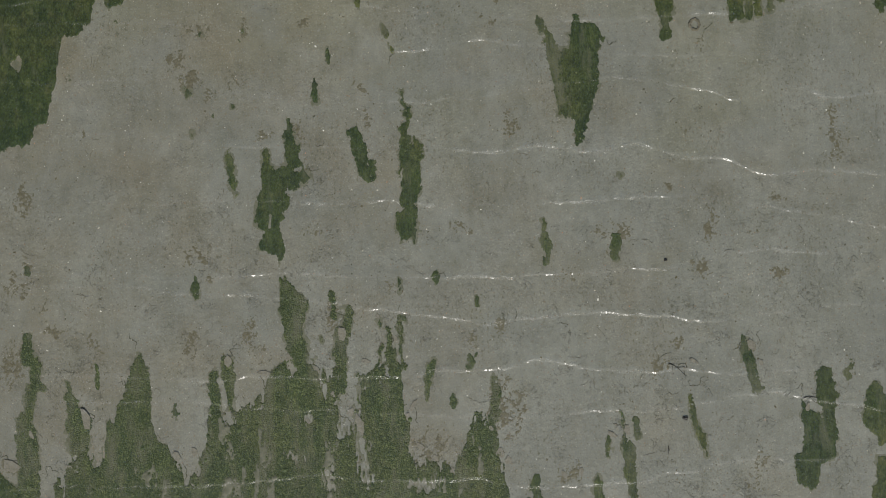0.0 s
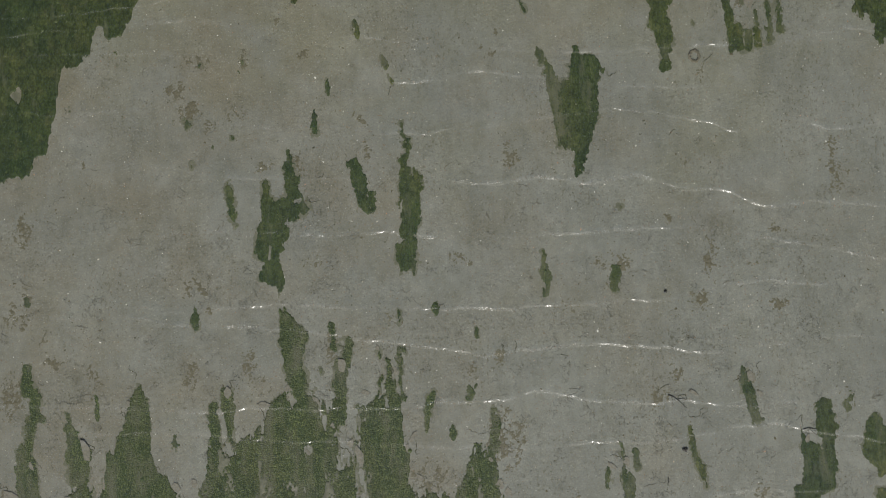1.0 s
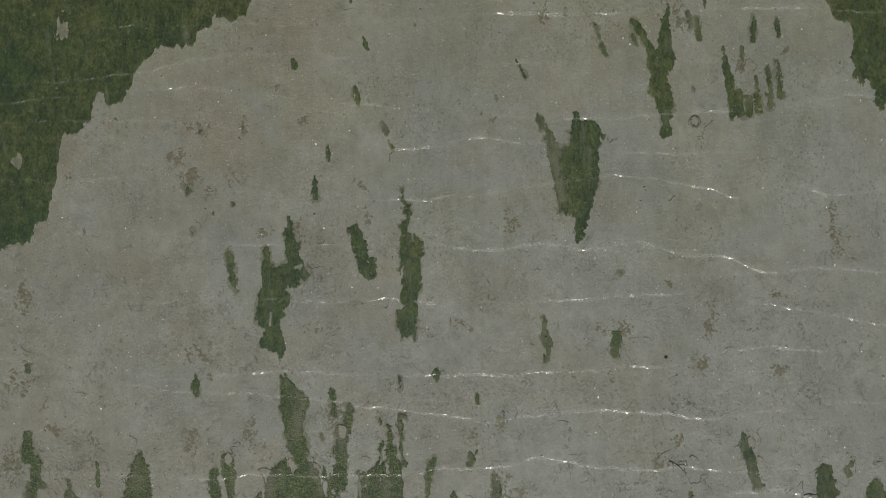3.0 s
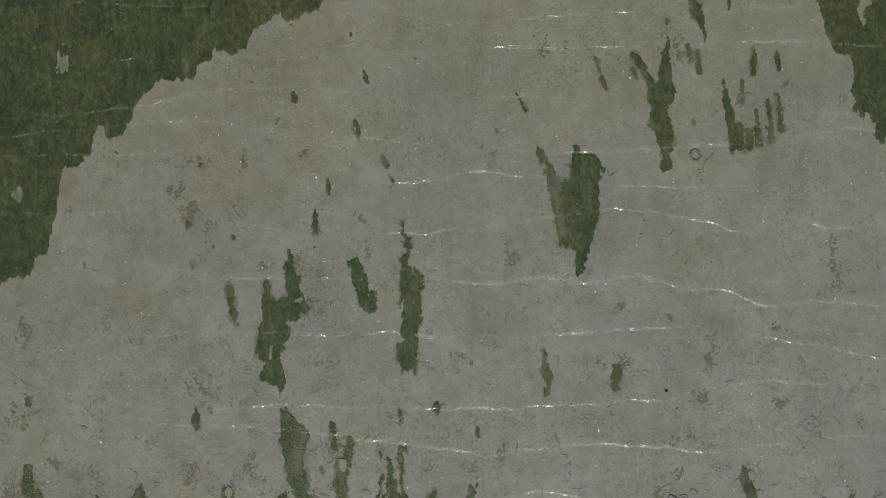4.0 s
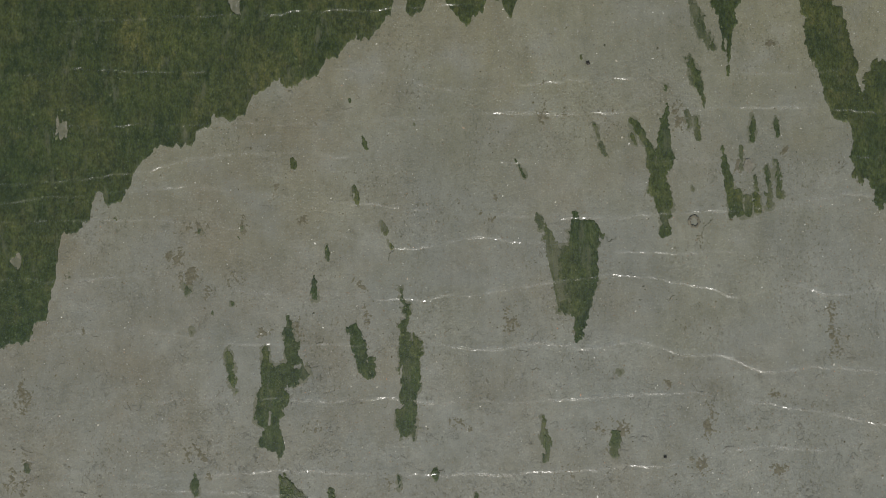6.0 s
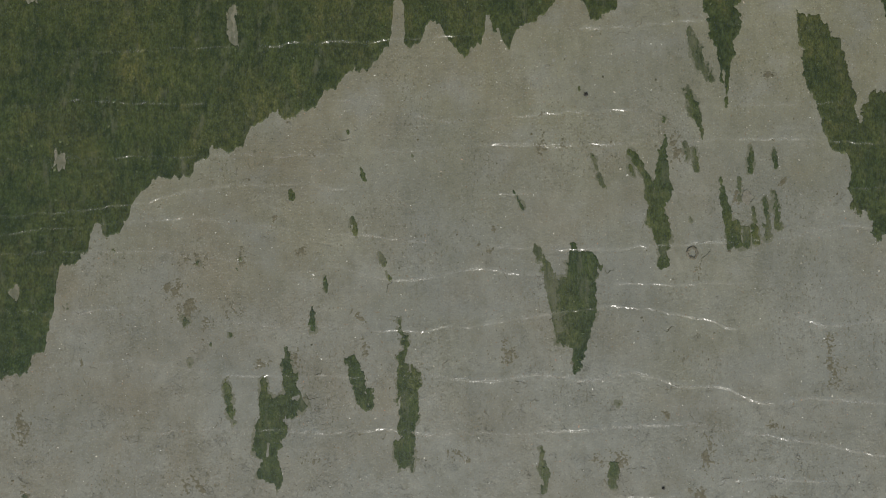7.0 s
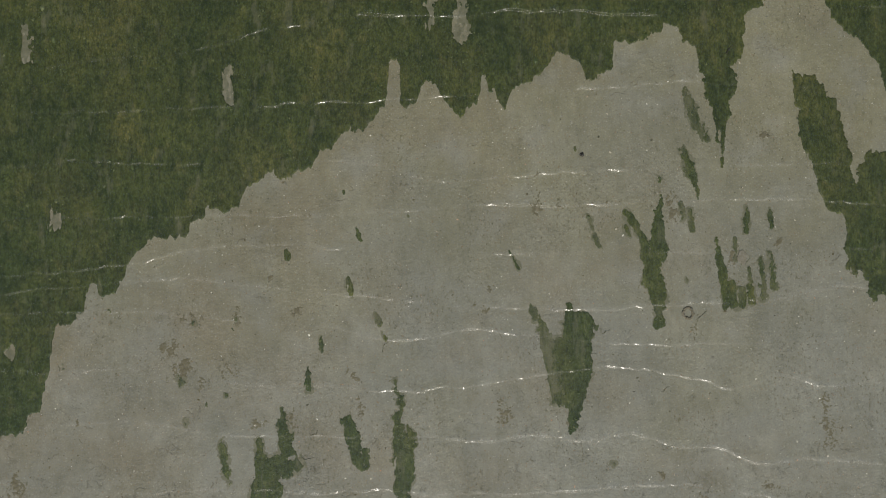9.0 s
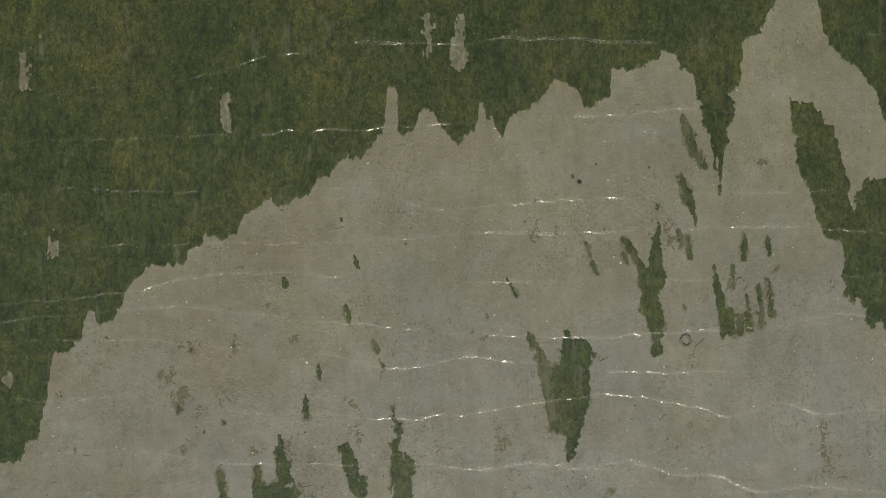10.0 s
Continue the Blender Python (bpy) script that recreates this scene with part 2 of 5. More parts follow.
def rough_field(x, y, size_x, size_y=None, seed=0):
    """Smooth noise from -1 to 1 with cells of the given size."""
    size_y = size_y or size_x
    a = 0.9 * math.sin(seed * 12.7) if abs(size_x - size_y) < 0.35 * size_y else 0.06 * math.sin(seed * 12.7)
    x, y = np.asarray(x), np.asarray(y)
    x, y = x * math.cos(a) + y * math.sin(a), y * math.cos(a) - x * math.sin(a)
    u, v = x / size_x + seed * 17.3, y / size_y + seed * 41.7
    i, j = np.floor(u).astype(int), np.floor(v).astype(int)
    fu, fv = u - i, v - j
    fu, fv = fu * fu * (3 - 2 * fu), fv * fv * (3 - 2 * fv)
    i0, i1, j0, j1 = i % 256, (i + 1) % 256, j % 256, (j + 1) % 256
    a = LATTICE[i0, j0] * (1 - fu) + LATTICE[i1, j0] * fu
    b = LATTICE[i0, j1] * (1 - fu) + LATTICE[i1, j1] * fu
    return 2 * (a * (1 - fv) + b * fv) - 1


def bed_height(x, y):
    """The mud's gentle relief, in metres."""
    near = np.exp(-(np.hypot(x, y) / 30.0) ** 2)
    return near * (0.0035 * rough_field(x, y, 0.9, 1.4, 3) + 0.002 * rough_field(x, y, 0.22, 0.4, 4) + 0.0008 * rough_field(x, y, 0.07, 0.13, 5))


def mesh_object(name, verts, faces, material, smooth=True):
    me = bpy.data.meshes.new(name)
    me.from_pydata([v[:3] for v in verts], [], faces)
    me.materials.append(material)
    if len(verts[0]) > 3:
        me.attributes.new("depth", 'FLOAT', 'POINT').data.foreach_set("value", [v[3] for v in verts])
    if smooth:
        me.polygons.foreach_set("use_smooth", [True] * len(me.polygons))
    me.update()
    return new(name, me)


def grid_mesh(name, gx, gy, gz, material):
    """A sheet from three arrays of the same shape (rows, columns)."""
    rows, cols = gx.shape
    k = np.arange(rows * cols).reshape(rows, cols)
    faces = np.stack([k[:-1, :-1], k[:-1, 1:], k[1:, 1:], k[1:, :-1]], -1).reshape(-1, 4)
    verts = np.stack([gx, gy, gz], -1).reshape(-1, 3)
    return mesh_object(name, verts.tolist(), faces.tolist(), material)


def stretched(half, step, far=1800.0):
    """Even steps in the middle that grow towards the horizon."""
    mid = np.arange(-half, half + step / 2, step)
    out, d, s = [], half, step
    while d < far:
        s *= 1.45
        d += s
        out.append(d)
    return np.concatenate([-np.array(out[::-1]), mid, np.array(out)])


def blade_field(x, y, blades, taper=0.0):
    """How far inside the union of tapered blades (x, y, half-width to x, y, half-width) each place lies."""
    d = np.full(x.shape, -9.0)
    for xa, ya, wa, xb, yb, wb in blades:
        dx, dy = xb - xa, yb - ya
        t = np.clip(((x - xa) * dx + (y - ya) * dy) / (dx * dx + dy * dy + 1e-9), 0, 1)
        d = np.maximum(d, (wa + (wb - wa) * t) * (1 - taper * (2 * t - 1) ** 2) - np.hypot(x - xa - t * dx, y - ya - t * dy))
    return d


def sheet_from_field(xs, ys, d, thick, seed, lumps=0.002):
    """A mat over the part of the grid where d > 0: its rim sinks into the mud, its top is lumpy."""
    gx, gy = np.meshgrid(xs, ys)
    inside = d > 0
    rows, cols = d.shape

    def height(x, y, depth):
        rise = np.clip(depth / 0.02, 0, 1)
        rise = rise * rise * (3 - 2 * rise)
        return bed_height(x, y) - 0.002 + rise * (thick + 0.002 + lumps * (rough_field(x, y, 0.05, 0.09, seed) + 0.7 * rough_field(x, y, 0.022, 0.03, seed + 1)))

    key = np.full(d.shape, -1)
    key[inside] = np.arange(inside.sum())
    px, py, pd = list(gx[inside]), list(gy[inside]), list(d[inside])
    full = inside[:-1, :-1] & inside[:-1, 1:] & inside[1:, 1:] & inside[1:, :-1]
    part_in = (inside[:-1, :-1] | inside[:-1, 1:] | inside[1:, 1:] | inside[1:, :-1]) & ~full
    r, c = np.nonzero(full)
    faces = np.stack([key[r, c], key[r, c + 1], key[r + 1, c + 1], key[r + 1, c]], -1).tolist()
    cut = {}
    for r, c in zip(*np.nonzero(part_in)):
        ring = ((r, c), (r, c + 1), (r + 1, c + 1), (r + 1, c))
        poly = []
        for i in range(4):
            a, b = ring[i], ring[(i + 1) % 4]
            if inside[a]:
                poly.append(int(key[a]))
            if inside[a] != inside[b]:
                edge = (a, b) if a < b else (b, a)
                if edge not in cut:
                    t = d[edge[0]] / (d[edge[0]] - d[edge[1]])
                    cut[edge] = len(px)
                    px.append(gx[edge[0]] + t * (gx[edge[1]] - gx[edge[0]]))
                    py.append(gy[edge[0]] + t * (gy[edge[1]] - gy[edge[0]]))
                    pd.append(0.0)
                poly.append(cut[edge])
        faces.append(poly)
    px, py, pd = np.array(px), np.array(py), np.array(pd)
    return np.stack([px, py, height(px, py, pd), pd], -1), faces


def pieces_of(verts, faces):
    """Splits a sheet into its connected pieces: a list of (vertices, faces), largest first."""
    root = list(range(len(verts)))

    def top(i):
        while root[i] != i:
            root[i] = root[root[i]]
            i = root[i]
        return i

    for f in faces:
        a = top(f[0])
        for i in f[1:]:
            c = top(i)
            if c != a:
                root[c] = a
    groups = {}
    for f in faces:
        groups.setdefault(top(f[0]), []).append(f)
    out = []
    for fs in sorted(groups.values(), key=len, reverse=True):
        used = sorted({i for f in fs for i in f})
        at = {i: n for n, i in enumerate(used)}
        out.append((verts[used].tolist(), [[at[i] for i in f] for f in fs]))
    return out


loose_verts, loose_faces = [], []
veil_verts, veil_faces = [], []


def keep_veil(piece):
    """Adds a thin skin that covers a threadbare place in a mat."""
    k = len(veil_verts)
    veil_verts.extend([tuple(v) for v in piece[0]])
    veil_faces.extend([[i + k for i in f] for f in piece[1]])


def keep_flecks(piece):
    """Adds a tiny loose piece to the one mesh of flecks."""
    k = len(loose_verts)
    loose_verts.extend([tuple(v) for v in piece[0]])
    loose_faces.extend([[i + k for i in f] for f in piece[1]])


count = [0]
tuft_verts, tuft_faces = [], []


def grow_tufts(x, y, d, per_square_metre, size, k):
    """Small ragged tufts of algae standing a little proud of a mat, in loose clusters."""
    rs = np.random.RandomState(k)
    thick = np.clip(0.6 + 0.9 * rough_field(x, y, 0.35, 0.5, k + 401) + 0.6 * rough_field(x, y, 0.09, 0.16, k + 402), 0, 2)
    cell = abs((x[0, 1] - x[0, 0]) * (y[1, 0] - y[0, 0]))
    r, c = np.nonzero((d > 0.008) & (rs.rand(*d.shape) < per_square_metre * cell * thick))
    for i, j in zip(r, c):
        cx, cy = x[i, j] + rs.uniform(-0.005, 0.005), y[i, j] + rs.uniform(-0.005, 0.005)
        z = float(bed_height(np.array(cx), np.array(cy))) + 0.003
        rad = size * math.exp(rs.normal(0, 0.45))
        n, q, turn = 6, len(tuft_verts), rs.uniform(0, 6.28)
        long = rs.uniform(0.9, 2.0)
        for m in range(n):
            a = 6.283 * m / n
            w = rad * rs.uniform(0.55, 1.25)
            lx, ly = math.cos(a) * w, math.sin(a) * w * long
            lean = 0.35 * math.sin(turn)
            tuft_verts.append((cx + lx * math.cos(lean) - ly * math.sin(lean), cy + lx * math.sin(lean) + ly * math.cos(lean), z))
        tuft_verts.append((cx, cy, z + 0.005 + 0.35 * rad))
        tuft_faces.extend([(q + m, q + (m + 1) % n, q + n) for m in range(n)])


def edge_debris(x, y, d, k, reach):
    """Torn bits strewn outside a mat's rim, thinning out with distance."""
    n = rough_field(x, y, 0.017, 0.022, k + 301) + 0.8 * rough_field(x, y, 0.045, 0.07, k + 302)
    return 0.012 * np.minimum(n - 0.15 - 0.9 * np.clip(-d / reach, 0, 3), (0.02 - d) / 0.02)


def algae_patch(label, cover, blades, bare=()):
    """One separate patch of algae. cover below 1 breaks it up into flecks."""
    count[0] += 1
    k = count[0]
    b = np.array(blades)
    widest = max(b[:, 2].max(), b[:, 5].max())
    xs = np.arange(min((b[:, 0] - b[:, 2]).min(), (b[:, 3] - b[:, 5]).min()) - 0.06, max((b[:, 0] + b[:, 2]).max(), (b[:, 3] + b[:, 5]).max()) + 0.06, 0.0065)
    ys = np.arange(min((b[:, 1] - b[:, 2]).min(), (b[:, 4] - b[:, 5]).min()) - 0.08, max((b[:, 1] + b[:, 2]).max(), (b[:, 4] + b[:, 5]).max()) + 0.08, 0.0065)
    x, y = np.meshgrid(xs, ys)
    wob = min(0.035, (0.5 if widest > 0.06 else 0.3) * widest)
    xw = x + wob * 0.55 * rough_field(x, y, 0.07, 0.11, k) + 0.008 * rough_field(x, y, 0.022, 0.03, k + 50)
    yw = y + wob * 0.9 * rough_field(x, y, 0.045, 0.16, k + 100)
    small = widest < 0.06 and len(blades) < 3
    long = np.hypot(b[:, 3] - b[:, 0], b[:, 4] - b[:, 1]).max() > 2.5 * widest
    d = blade_field(xw, yw, blades, 0.5 if small and long else 0.0)
    if small:
        d = d + 0.010 * rough_field(x, y, 0.032, 0.045, k + 145)
    rag = min(1.0, widest / 0.08)
    d = d + rag * (0.016 * rough_field(x, y, 0.045, 0.055, k + 150) + 0.010 * rough_field(x, y, 0.021, 0.024, k + 155)) + 0.005 * rough_field(x, y, 0.012, 0.0125, k + 160)
    d = d + rag * 0.012 * np.floor(rough_field(x, y, 0.10, 0.16, k + 170) * 3) / 3
    if len(bare):
        d = np.minimum(d, -blade_field(xw, yw, bare))
    if cover < 1:
        holes = rough_field(x, y, 0.05, 0.09, k + 200) + 0.7 * rough_field(x, y, 0.02, 0.035, k + 250)
        d = d - np.clip(1.0 - cover, 0, 1) * 0.10 * np.clip(holes + 0.25 - 0.6 * cover, 0, 1)
    d = d + 0.12 * min(widest, 0.08) + 0.007
    keep_flecks(sheet_from_field(xs, ys, edge_debris(x, y, d, k, 0.06), 0.002, k, 0.001))
    skin = d + 0.008 + 0.030 * rough_field(x, y, 0.13, 0.20, k + 500) + 0.016 * rough_field(x, y, 0.040, 0.06, k + 501) + 0.006 * rough_field(x, y, 0.016, 0.02, k + 502)
    keep_veil(sheet_from_field(xs, ys, skin, 0.0012, k, 0.0005))
    grow_tufts(x, y, d, 220 * cover, 0.0065, k)
    for n, piece in enumerate(pieces_of(*sheet_from_field(xs, ys, d, 0.0035, k, 0.001))):
        if n == 0 or len(piece[1]) > 70:
            ob = mesh_object("algae_patch", *piece, thin_algae if cover < 0.7 else granular_algae if ys[0] < -2.6 and xs[0] < 0.2 else patch_algae)
            tagged(ob, label, "algae", "algae patches on the mud")
        else:
            keep_flecks(piece)


def algae_mat(label, side, edge_x, edge_y, add=(), bare=(), broken=0.0, dusted=()):
    """A broad mat that lies above or below its edge, with blades added and bare places taken out."""
    count[0] += 1
    k = count[0]
    allx = list(edge_x) + [b[0] for b in add] + [b[3] for b in add]
    ally = list(edge_y) + [b[1] for b in add] + [b[4] for b in add]
    low, high = min(ally) - 0.3, max(ally) + 0.3
    if side == 'above':
        high = 7.4
    if side == 'below':
        low = -6.6
    xs = np.arange(max(min(allx) - 0.3, -7.6), min(max(allx) + 0.3, 7.6), 0.011)
    ys = np.arange(low, high, 0.011)
    x, y = np.meshgrid(xs, ys)
    xw = x + 0.022 * rough_field(x, y, 0.09, 0.14, k) + 0.012 * rough_field(x, y, 0.03, 0.05, k + 1)
    yw = y + 0.034 * rough_field(x, y, 0.055, 0.20, k + 2) + 0.016 * rough_field(x, y, 0.022, 0.05, k + 3)
    d = blade_field(xw, yw, add) if len(add) else np.full(x.shape, -9.0)
    if side != 'blades':
        line = np.interp(xw, edge_x, edge_y)
        cover = (yw - line) if side == 'above' else (line - yw)
        cover = np.minimum(cover, np.minimum(xw - edge_x[0], edge_x[-1] - xw))
        cover = np.clip(cover, -0.5, 0.5)
        if broken:
            gaps = rough_field(x, y, 0.06, 0.45, k + 11) + 0.7 * rough_field(x, y, 0.03, 0.12, k + 12) + 0.5 * rough_field(x, y, 0.014, 0.03, k + 13)
            cover = cover - broken * np.clip(gaps - 0.35, 0, 1) * np.clip(1.6 - cover / 0.25, 0, 1)
        d = np.maximum(d, cover)
    far_x = 0.45 + 0.40 * rough_field(x, y, 0.7, 0.9, k + 20) + 0.15 * rough_field(x, y, 0.15, 0.2, k + 21)
    outside = np.clip(np.maximum(np.abs(x) - 6.0, np.abs(y) - 5.4), 0, 9)
    d = np.where(outside > 0, np.minimum(d, far_x * 1.4 - outside), d)
    d = np.minimum(d, np.minimum(np.minimum(xs[-1] - 0.05 - x, x - xs[0] - 0.05), np.minimum(ys[-1] - 0.05 - y, y - ys[0] - 0.05)))
    if len(bare):
        hole = blade_field(xw, yw, bare)
        scraps = 0.045 * rough_field(x, y, 0.024, 0.16, k + 5) + 0.045 * rough_field(x, y, 0.024, 0.05, k + 15)
        thin = 0.015 + scraps - 0.3 * hole if side == 'below' else 0.02 + 0.4 * scraps
        scraps = scraps if side == 'below' else 0.5 * scraps
        keep_veil(sheet_from_field(xs, ys, np.minimum(np.minimum(hole + 0.03, d + 0.01), thin), 0.002, k, 0.001))
        d = np.minimum(d, scraps - hole)
    step = np.floor(rough_field(x, y, 0.13, 0.20, k + 8) * 3) / 3
    d = d + 0.022 * step + 0.016 * rough_field(x, y, 0.038, 0.045, k + 9) + 0.009 * rough_field(x, y, 0.0165, 0.018, k + 10)
    flecks = rough_field(x, y, 0.035, 0.09, k + 6) + 0.6 * rough_field(x, y, 0.016, 0.03, k + 7)
    d = d - 0.05 * np.clip(flecks - 0.55, 0, 1) * np.clip(1.4 - d / 0.12, 0, 1)
    keep_flecks(sheet_from_field(xs, ys, edge_debris(x, y, d, k, 0.10), 0.002, k, 0.001))
    if len(dusted):
        dust = np.minimum(blade_field(xw, yw, dusted), 0.05) + 0.05 * rough_field(x, y, 0.05, 0.20, k + 30) + 0.035 * rough_field(x, y, 0.018, 0.04, k + 31) - 0.045
        keep_veil(sheet_from_field(xs, ys, np.minimum(dust, d - 0.01), 0.011, k, 0.002))
    if side == 'below':
        skin = d + 0.016 + 0.030 * rough_field(x, y, 0.05, 0.09, k + 501) + 0.014 * rough_field(x, y, 0.018, 0.024, k + 502)
        keep_veil(sheet_from_field(xs, ys, np.minimum(skin, 0.06 - d), 0.0012, k, 0.0005))
    grow_tufts(x, y, d, 4300 if side == 'below' else 250, 0.0064 if side == 'below' else 0.0062, k)
    for n, piece in enumerate(pieces_of(*sheet_from_field(xs, ys, d, 0.006, k, 0.0025))):
        if n == 0:
            tagged(mesh_object("algae_mat", *piece, granular_algae if side == 'below' else algae), label, "algae")
        elif len(piece[1]) > 150:
            tagged(mesh_object("algae_patch", *piece, algae), "small ragged algae patch beside a broad mat", "algae", "algae patches on the mud")
        else:
            keep_flecks(piece)


def algae_film(cx, cy, rx, ry, cover):
    """A faint film of algae broken into flecks."""
    count[0] += 1
    k = count[0]
    xs, ys = np.arange(cx - rx * 1.5, cx + rx * 1.5, 0.007), np.arange(cy - ry * 1.5, cy + ry * 1.5, 0.007)
    x, y = np.meshgrid(xs, ys)
    r = np.hypot((x - cx) / rx, (y - cy) / ry)
    n = 0.7 * rough_field(x, y, 0.06, 0.10, k) + 0.8 * rough_field(x, y, 0.025, 0.034, k + 1) + 0.8 * rough_field(x, y, 0.0125, 0.014, k + 2)
    d = 0.02 * (n * 0.9 + 0.46 + cover - 1.0 * r)
    if (d > 0).sum() < 6:
        return
    for piece in pieces_of(*sheet_from_field(xs, ys, d, 0.002, k, 0.001)):
        keep_flecks(piece)


def ridge(x, y, length, heading, curl, wide, rnd):
    """A thin wavering ridge on the mud: vertices and faces."""
    n = max(6, int(length / 0.010))
    a, pts = radians(heading), []
    px, py = x, y
    for i in range(n):
        pts.append((px, py))
        a += curl * length / n * 2 + (rnd.choice((-1, 1)) * rnd.uniform(0.7, 1.5) if rnd.random() < 0.22 else rnd.uniform(-0.2, 0.2))
        px, py = px + math.cos(a) * length / n, py + math.sin(a) * length / n
    verts, faces = [], []
    for i, (qx, qy) in enumerate(pts):
        bx, by = pts[max(i - 1, 0)]
        fx, fy = pts[min(i + 1, n - 1)]
        tx, ty = fx - bx, fy - by
        l = math.hypot(tx, ty) or 1
        w = wide * math.sin(math.pi * (i + 0.6) / (n + 0.2)) * rnd.uniform(0.15, 1.2)
        z = float(bed_height(np.array(qx), np.array(qy)))
        k = len(verts)
        verts += [(qx - ty / l * w * s, qy + tx / l * w * s, z + h) for s, h in ((-1, -0.002), (-0.5, 0.003), (0.4, 0.004), (1, -0.002))]
        if i:
            faces += [(k - 4 + q, k - 3 + q, k + q + 1, k + q) for q in range(3)]
    return verts, faces


def film_edge(x, y, length, heading, curl):
    """The dark curled rim of a torn film."""
    count[0] += 1
    ob = mesh_object("algae_shred", *ridge(x, y, length, heading, curl, 0.0075, random.Random(count[0])), dark_film)
    return tagged(ob, "thin dark curled shred of torn algae film on mud", "algae shred", "torn algae shreds")


def film_curls(total):
    """Faint squiggles where the thin skin of the mud has torn and curled."""
    rnd = random.Random(77)
    verts, faces = [], []
    for i in range(total):
        x, y = rnd.uniform(-5.4, 5.4), rnd.choice((rnd.uniform(-5.0, 4.4), rnd.uniform(-5.0, -0.5)))
        for m in range(rnd.randint(1, 3)):
            v, f = ridge(x + rnd.uniform(-0.06, 0.06), y + rnd.uniform(-0.06, 0.06), rnd.uniform(0.06, 0.20), rnd.uniform(0, 360), rnd.uniform(-7, 7), rnd.uniform(0.003, 0.006), rnd)
            k = len(verts)
            verts += v
            faces += [tuple(q + k for q in g) for g in f]
    ob = mesh_object("film_curls", verts, faces, cast_mud)
    return tagged(ob, "faint curled tears in the skin of the mud", "mud curls", kind="stuff")


# ---- ground and water ----
gx, gy = np.meshgrid(stretched(6.4, 0.045), stretched(6.2, 0.045))
ground = grid_mesh("ground", gx, gy, bed_height(gx, gy), mud)
tagged(ground, "wet grey-brown tidal mud with faint drag marks", "mudflat", kind="structure")

# wavelets: the line of each crest (x, y), then its taller stretches (middle, half-length, height)
WAVELETS = []


def wavelet(crest, stretches):
    WAVELETS.append((crest, stretches))


wavelet([(-5, -5.2), (0, -5.05), (5, -5.2)],
        [(-2, 1.2, 0.5), (2.5, 1.5, 0.6)])
wavelet([(-5.08, -4.67), (-4.5, -4.59), (-3.33, -4.62), (-2.94, -4.61), (-1.45, -4.46), (-0.93, -4.53), (-0.54, -4.51), (-0.15, -4.54), (0.37, -4.51), (0.89, -4.62), (1.28, -4.59), (1.93, -4.57), (2.19, -4.55), (2.58, -4.46), (3.16, -4.35), (3.62, -4.28), (4.27, -4.29), (5.1, -4.2)],
        [(-4.01, 1.34, 0.28), (-1.32, 0.2, 0.7), (-0.84, 0.18, 0.8), (0.15, 0.41, 0.7), (1.05, 0.24, 0.75), (2.09, 0.24, 0.85), (2.55, 0.12, 0.5), (3.68, 1.05, 0.3)])
wavelet([(-5.08, -3.6), (-4.24, -3.64), (-3.72, -3.66), (-3.39, -3.62), (-1.83, -3.71), (0.76, -3.81), (2.71, -3.7), (3.75, -3.5), (4.14, -3.58), (4.53, -3.66), (5.1, -3.71)],
        [(-3.81, 0.61, 0.42), (3.96, 0.26, 0.55), (4.69, 0.32, 0.75)])
wavelet([(-5.08, -3.31), (-3.2, -3.36), (-2.61, -3.4), (-1.96, -3.34), (-1.45, -3.37), (-0.93, -3.34), (-0.47, -3.36), (-0.08, -3.27), (0.63, -3.27), (1.09, -3.13), (1.8, -3.25), (2.19, -3.29), (2.71, -3.24), (3.36, -3.32), (4.01, -3.27), (4.46, -3.18), (5.1, -2.98)],
        [(-2.58, 0.77, 0.3), (-0.7, 0.32, 0.65), (0.05, 0.37, 1.0), (0.66, 0.24, 0.65), (1.1, 0.18, 0.9), (1.51, 0.28, 0.35), (2.06, 0.37, 0.95), (2.94, 0.69, 0.55), (4.02, 0.14, 0.42), (4.59, 0.57, 0.25)])
wavelet([(-5.08, -2.25), (-4.3, -2.31), (-3.59, -2.32), (-3.01, -2.4), (-2.29, -2.39), (-1.06, -2.54), (-0.54, -2.58), (0.5, -2.73), (0.95, -2.67), (1.6, -2.6), (2.58, -2.65), (2.97, -2.73), (4.53, -2.51), (5.1, -2.51)],
        [(-4.4, 0.37, 0.25), (-3.3, 0.41, 0.5), (-2.36, 0.2, 0.7), (-0.28, 0.97, 0.45), (1.17, 0.79, 0.95), (2.58, 0.65, 0.5), (4.68, 0.52, 0.4)])
wavelet([(-5.09, -2.33), (-3.53, -2.32), (-2.56, -2.19), (-1.45, -2.15), (-0.87, -2.19), (0.1, -2.2), (0.95, -2.17), (2.18, -2.11), (2.57, -2.11), (3.16, -1.95), (3.67, -1.88), (4.32, -1.91), (5.09, -1.78)],
        [(-3.94, 0.55, 0.3), (-2.36, 0.28, 0.42), (-1.26, 0.57, 0.3), (0.46, 0.65, 0.65), (2.38, 0.28, 0.65), (3.9, 0.69, 0.55)])
wavelet([(-5.09, -1.23), (-4.7, -1.29), (-3.47, -1.36), (-2.23, -1.32), (-1.45, -1.36), (-0.61, -1.32), (-0.16, -1.39), (0.3, -1.36), (1.34, -1.36), (2.05, -1.29), (2.9, -1.24), (5.09, -1.62)],
        [(-3.47, 1.54, 0.22), (-1.47, 0.18, 0.75), (-0.69, 0.22, 0.95), (-0.2, 0.14, 0.7), (1.74, 0.59, 0.75), (2.6, 0.45, 0.3)])
